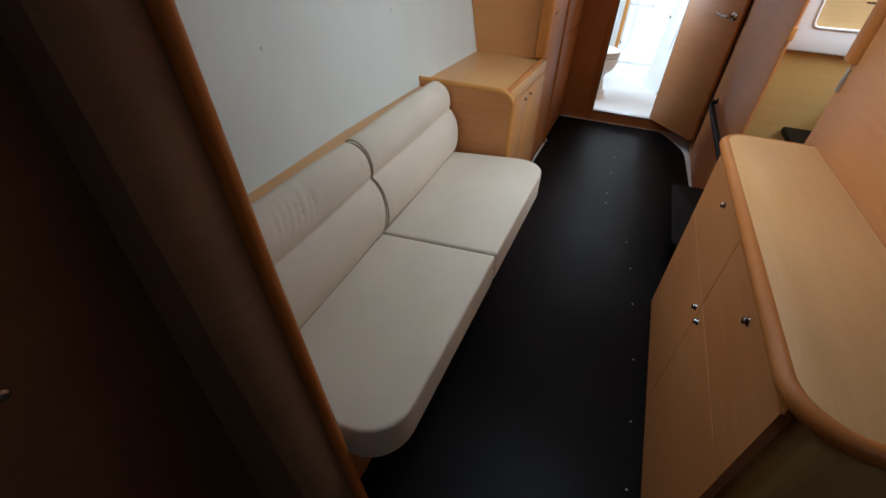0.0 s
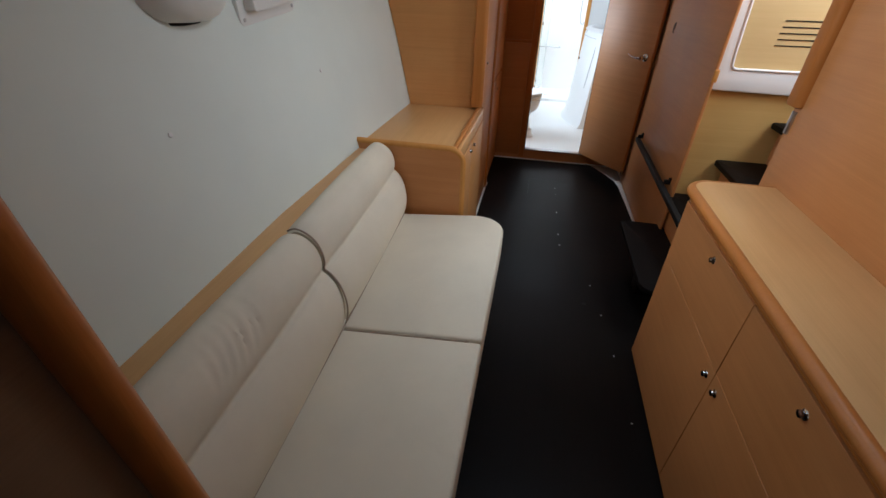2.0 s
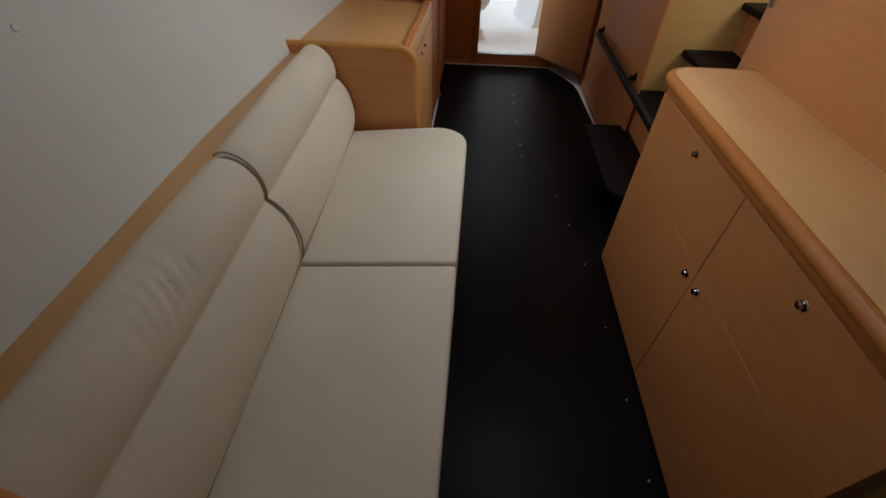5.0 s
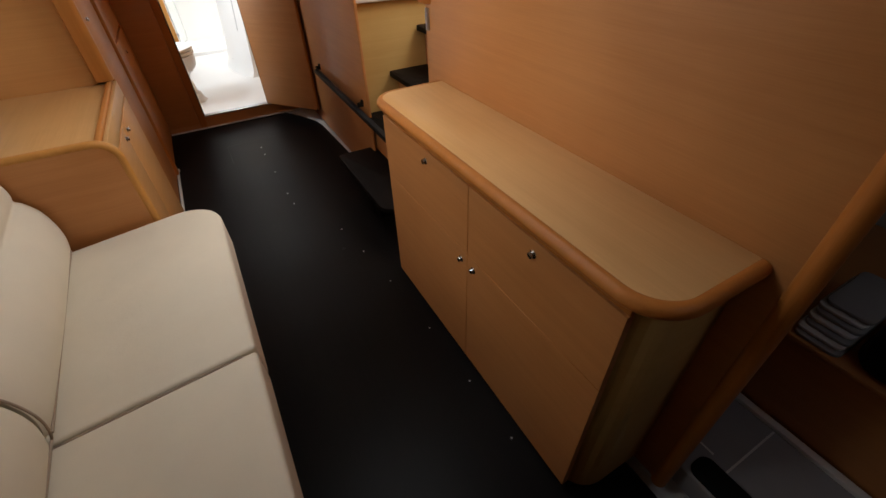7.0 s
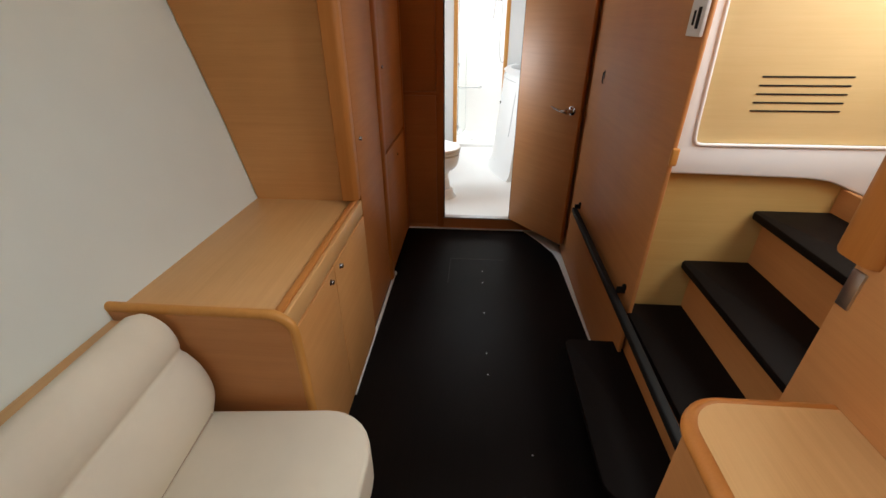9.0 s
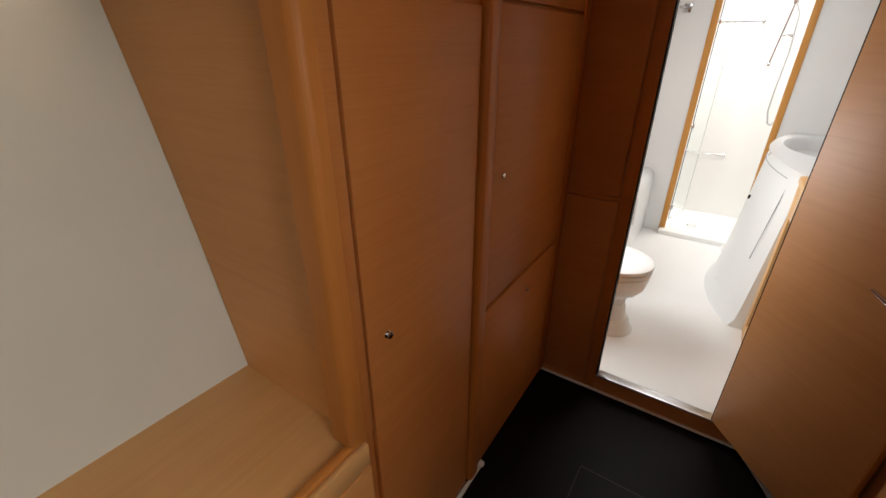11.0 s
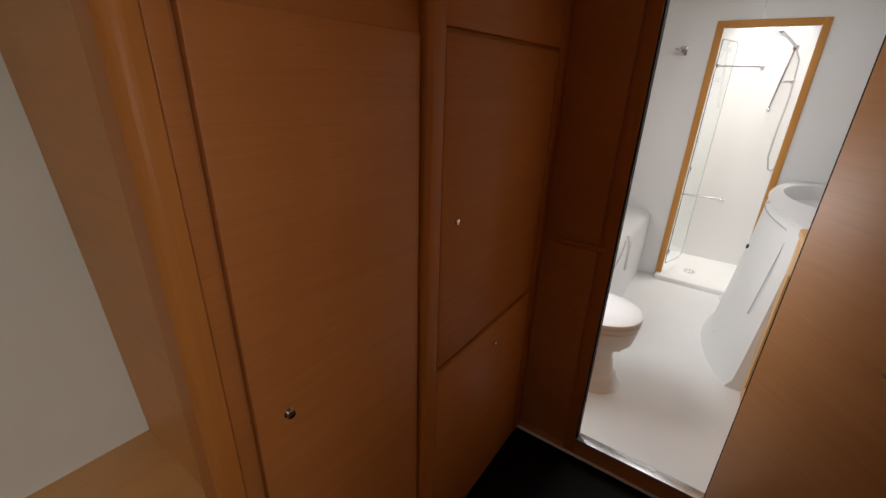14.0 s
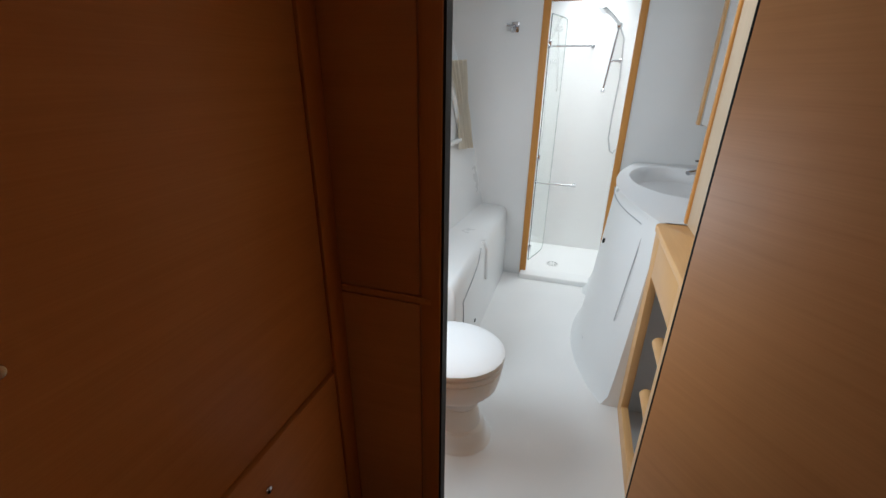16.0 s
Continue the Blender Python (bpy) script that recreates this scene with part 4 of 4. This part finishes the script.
def basin_top():
    """The worktop with an oval bowl sunk in it."""
    bm = bmesh.new()
    sides = 40
    cx, cy = 0.66, 5.85
    outer = []
    for k in range(sides):
        a = 2 * math.pi * k / sides
        c, s = math.cos(a), math.sin(a)
        x, y = cx + c * 0.5, cy + s * 0.9
        y = max(5.10, min(SHY - 0.002, y))
        kk = (y - 5.10) / (SHY - 5.10)
        front = 0.545 - 0.225 * math.sin(math.pi * min(1, 0.15 + 0.75 * kk)) + 0.012
        x = max(front, min(0.98, x))
        outer.append((x, y, VT + 0.004))
    levels = [(0.265, 0.40, VT + 0.012), (0.255, 0.385, VT + 0.014), (0.243, 0.368, VT + 0.002), (0.225, 0.34, VT - 0.07), (0.16, 0.25, VT - 0.125), (0.03, 0.04, VT - 0.135)]
    rings = [[bm.verts.new(p) for p in outer]]
    for a_, b_, z in levels:
        rings.append([bm.verts.new((cx + a_ * math.cos(2 * math.pi * k / sides), cy + b_ * math.sin(2 * math.pi * k / sides), z)) for k in range(sides)])
    for a, b in zip(rings, rings[1:]):
        for k in range(sides):
            bm.faces.new((a[k], a[(k + 1) % sides], b[(k + 1) % sides], b[k]))
    bm.faces.new(rings[-1])
    return bm
part("basin", basin_top(), CERAMIC, van)
part("door_seam", tube([(0.4305, 5.212, 0.975), (0.405, 5.195, 0.757), (0.378, 5.199, 0.486)], 0.0024, 6), SEAM, van, "fine door seam")
part("door_seam", tube([(0.545 - 0.225 * math.sin(math.pi * (0.15 + 0.75 * k)) + 0.012, 5.10 + (SHY - 5.10) * k, 0.945) for k in (0.10, 0.2, 0.3, 0.4, 0.5, 0.6)], 0.002, 6), SEAM, van, "fine door seam")
part("latch", turned([(0.013, -0.004), (0.013, 0.004), (0.004, 0.005)], (0.309, 5.585, 0.723), (-0.98, -0.1, 0.13), 12), BLACK, van)
tap = root("basin_tap", (0.86, 6.0, VT), "chrome basin mixer tap with a dark lever", "tap")
part("spout", join(turned([(0.026, 0.0), (0.024, 0.03), (0.022, 0.055), (0.012, 0.062)], (0.86, 5.98, VT + 0.003), (0, 0, 1), 14), tube([(0.86, 5.98, VT + 0.045), (0.77, 5.94, VT + 0.055), (0.69, 5.90, VT + 0.045)], [0.022, 0.020, 0.017], 10, 0.7)), CHROME, tap)
part("lever", tube([(0.86, 5.985, VT + 0.07), (0.81, 5.96, VT + 0.098), (0.72, 5.92, VT + 0.108)], [0.014, 0.011, 0.008], 8, 0.6), BRONZE, tap)

# wooden end unit with paper niche
eu = root("paper_roll_unit", (0.55, 4.8, FB), "beech end unit with an open niche and two rollers", "cabinet")
NX = 0.452
for y0, y1, z0, z1 in ((4.56, 4.66, FB, VT - 0.03), (5.03, 5.12, FB, VT - 0.03), (4.661, 5.029, FB, 0.16), (4.661, 5.029, 0.80, VT - 0.03), (4.31, 4.558, FB, VT - 0.03)):
    part("panel", bx(NX, NX + 0.03, y0, y1, z0, z1, 0.002), BEECH_TOP, eu)
part("lining", bx(NX + 0.14, NX + 0.16, 4.60, 5.09, FB, VT - 0.03, 0.002), GREY, eu, "grey niche lining")
part("shelf", prism(rounded(NX - 0.012, 0.97, 4.31, 5.11, (0.01, 0, 0, 0.03)), "z", VT - 0.03, VT, 0.006, 2, True), BEECH_TOP, eu)
for z in (0.36, 0.60):
    part("roller", turned([(0.022, 0), (0.026, 0.004), (0.026, 0.235), (0.022, 0.24)], (NX + 0.05, 4.655, z), (0, 1, 0), 16), BEECH_TOP, eu, "round beech roller")
struct("wall_bathroom_partition", bx(0.548, 0.578, 4.31, 5.11, VT, 2.2, 0.002), CREAMWOOD, "pale partition panel beside the bathroom door", "wall")
struct("trim_bathroom_partition", bx(0.540, 0.586, 5.11, 5.138, VT, 2.2, 0.006, 3), GOLDEN, "golden beech edge trim of the partition", "trim")
mc = root("wall_cabinet", (0.9, 5.9, 1.25), "beech framed mirror cabinet above the basin, its mirror shown as white", "cabinet")
part("carcass", bx(0.765, 0.978, 5.35, 6.20, 1.262, 2.1, 0.004), BEECH_TOP, mc)
part("frame", bx(0.738, 0.765, 6.150, 6.20, 1.262, 2.1, 0.004), BEECH_TOP, mc)
part("channel", bx(0.748, 0.765, 6.128, 6.149, 1.262, 2.1, 0.002), STEEL, mc, "grey metal channel")
# White panel instead of a mirror: the bright reflection is its colour.
part("door", bx(0.750, 0.764, 5.36, 6.126, 1.27, 2.09, 0.002), GELCOAT, mc, "white panel standing for a bright mirror")

# ---- hull fittings in the cabin ----
sp = root("wall_speaker", (-0.93, 1.42, 1.31), "white domed speaker on the hull side", "speaker")
HX = hull_x(1.40) - 0.035
part("housing", ellipse_body(HX + 0.035, 1.452, [(1.296, 0.030, 0.045, 0.0), (1.300, 0.056, 0.080, 0.0), (1.312, 0.078, 0.112, 0.0), (1.334, 0.094, 0.134, 0.0), (1.365, 0.103, 0.147, 0.0), (1.41, 0.108, 0.154, 0.0), (1.48, 0.108, 0.154, 0.0), (1.56, 0.08, 0.13, -0.02)], 36), WHITE, sp)
part("gasket", ellipse_body(HX + 0.012, 1.435, [(1.290, 0.044, 0.066, 0.0), (1.293, 0.058, 0.084, 0.0), (1.3035, 0.060, 0.086, 0.0)], 32), BLACK, sp, "dark underside")
vt = root("hull_frame", (-0.96, 1.82, 1.28), "white moulded frame screwed to the hull side", "frame")
def tilted(bm):
    """The frame climbs slightly going forward."""
    for v in bm.verts:
        v.co.z += 0.10 * (v.co.y - 1.67)
    return bm
part("flange", tilted(prism(rounded(1.655, 1.975, 1.270, 1.62, (0.02,) * 4), "x", -1.0, -0.978, 0.003, 2, True)), WHITE, vt)
part("box", tilted(prism(rounded(1.690, 1.950, 1.304, 1.60, (0.012,) * 4), "x", -1.0, -0.945, 0.008, 2, True)), WHITE, vt)
for y in (1.675, 1.955):
    part("screw", tilted(turned([(0.006, 0), (0.006, 0.002), (0.002, 0.003)], (-0.978, y, 1.287), (1, 0, 0), 8)), STEEL, vt)
for y, z in ((1.223, 1.082), (2.030, 1.092)):
    tagged(screw("screw_cap", (hull_x(z) + float(np.interp(y, [a for a, _ in CABIN_STATIONS], [b for _, b in CABIN_STATIONS])) + 0.002, y, z), (1, 0, 0.22), 0.0065, WHITE), "small white screw cap on the hull side", "screw cap", "hull screw caps")

# ---- sole details ----
for i, (x, y) in enumerate(((0.154, 3.649), (0.156, 3.52), (0.162, 3.218), (0.170, 2.90), (0.175, 2.762), (0.335, 2.37), (0.37, 2.13), (0.40, 1.86), (0.425, 1.52), (0.435, 1.227), (0.44, 0.98))):
    tagged(screw("floor_screw", (x, y, 0.0), (0, 0, 1), 0.0042 if i < 5 else 0.0038), "small steel countersunk screw in the dark sole", "screw", "sole screws")
tagged(part("floor_plug", turned([(0.010, -0.001), (0.010, 0.0012), (0.004, 0.0015)], (0.291, 2.202, 0.0), (0, 0, 1), 14), BLACK), "dark round plug in the sole", "plug")
struct("trim_hatch_seam", join(bx(-0.06, 0.30, 3.800, 3.8035, -0.001, 0.0006, 0), bx(-0.062, -0.0595, 3.50, 3.80, -0.001, 0.0005, 0)), SOLE_SEAM, "thin seam of the sole hatch", "trim")

# ---- near side cabin, seen past the partition ----
berth = root("berth_locker", (1.5, 0.75, 0.0), "dark beech berth locker", "locker")
part("body", bx(1.135, 1.88, -0.4, 1.93, 0.0, 0.40, 0.004), BEECH, berth)
part("top", bx(1.115, 1.89, -0.42, 1.94, 0.40, 0.42, 0.006), BEECH, berth)
plat = root("moulded_step", (0.95, 0.6, 0.0), "grey moulded step with a pale edge and black mat", "step")
part("body", bx(0.775, 1.11, -0.4, 1.0, 0.0, 0.095, 0.01, 3), GREY, plat)
part("edge", bx(1.100, 1.125, -0.4, 1.0, 0.095, 0.112, 0.003), WHITE, plat, "pale raised edge")
for y0, y1, x0, x1 in ((0.56, 0.566, 0.865, 1.098), (0.612, 0.68, 0.879, 0.885)):
    part("joint", bx(x0, x1, y0, y1, 0.0945, 0.0958, 0), WHITE, plat, "pale joint line")
part("mat", prism(rounded(0.78, 0.86, 0.20, 0.628, (0.03,) * 4), "z", 0.095, 0.104, 0.002), BLACK, plat, "black rubber mat")
def towel(x, y, z, w):
    """One folded towel, 11 mm thick."""
    return prism(rounded(x, x + 0.22, y - w / 2, y + w / 2, (0.02,) * 4, 3), "z", z, z + 0.011, 0.004, 2, True)
tw = root("folded_towels", (1.28, 0.63, 0.42), "stack of grey and white striped folded towels", "towels")
for k in range(7):
    part("towel", towel(1.125 + 0.014 * k, 0.632 + 0.006 * (k % 2), 0.421 + 0.0125 * k, 0.11), WHITE if k % 2 else GREY, tw)
bag = root("black_case", (1.35, 0.35, 0.42), "black case with a yellow marking on the berth", "case")
part("shell", prism(rounded(1.13, 1.48, 0.22, 0.565, (0.06,) * 4), "z", 0.421, 0.51, 0.03, 4, True), BLACK, bag)
part("marking", bx(1.18, 1.26, 0.475, 0.525, 0.5101, 0.5122, 0.0005), plain("yellow_print", (0.55, 0.38, 0.03), 0.6), bag, "plain yellow bar")
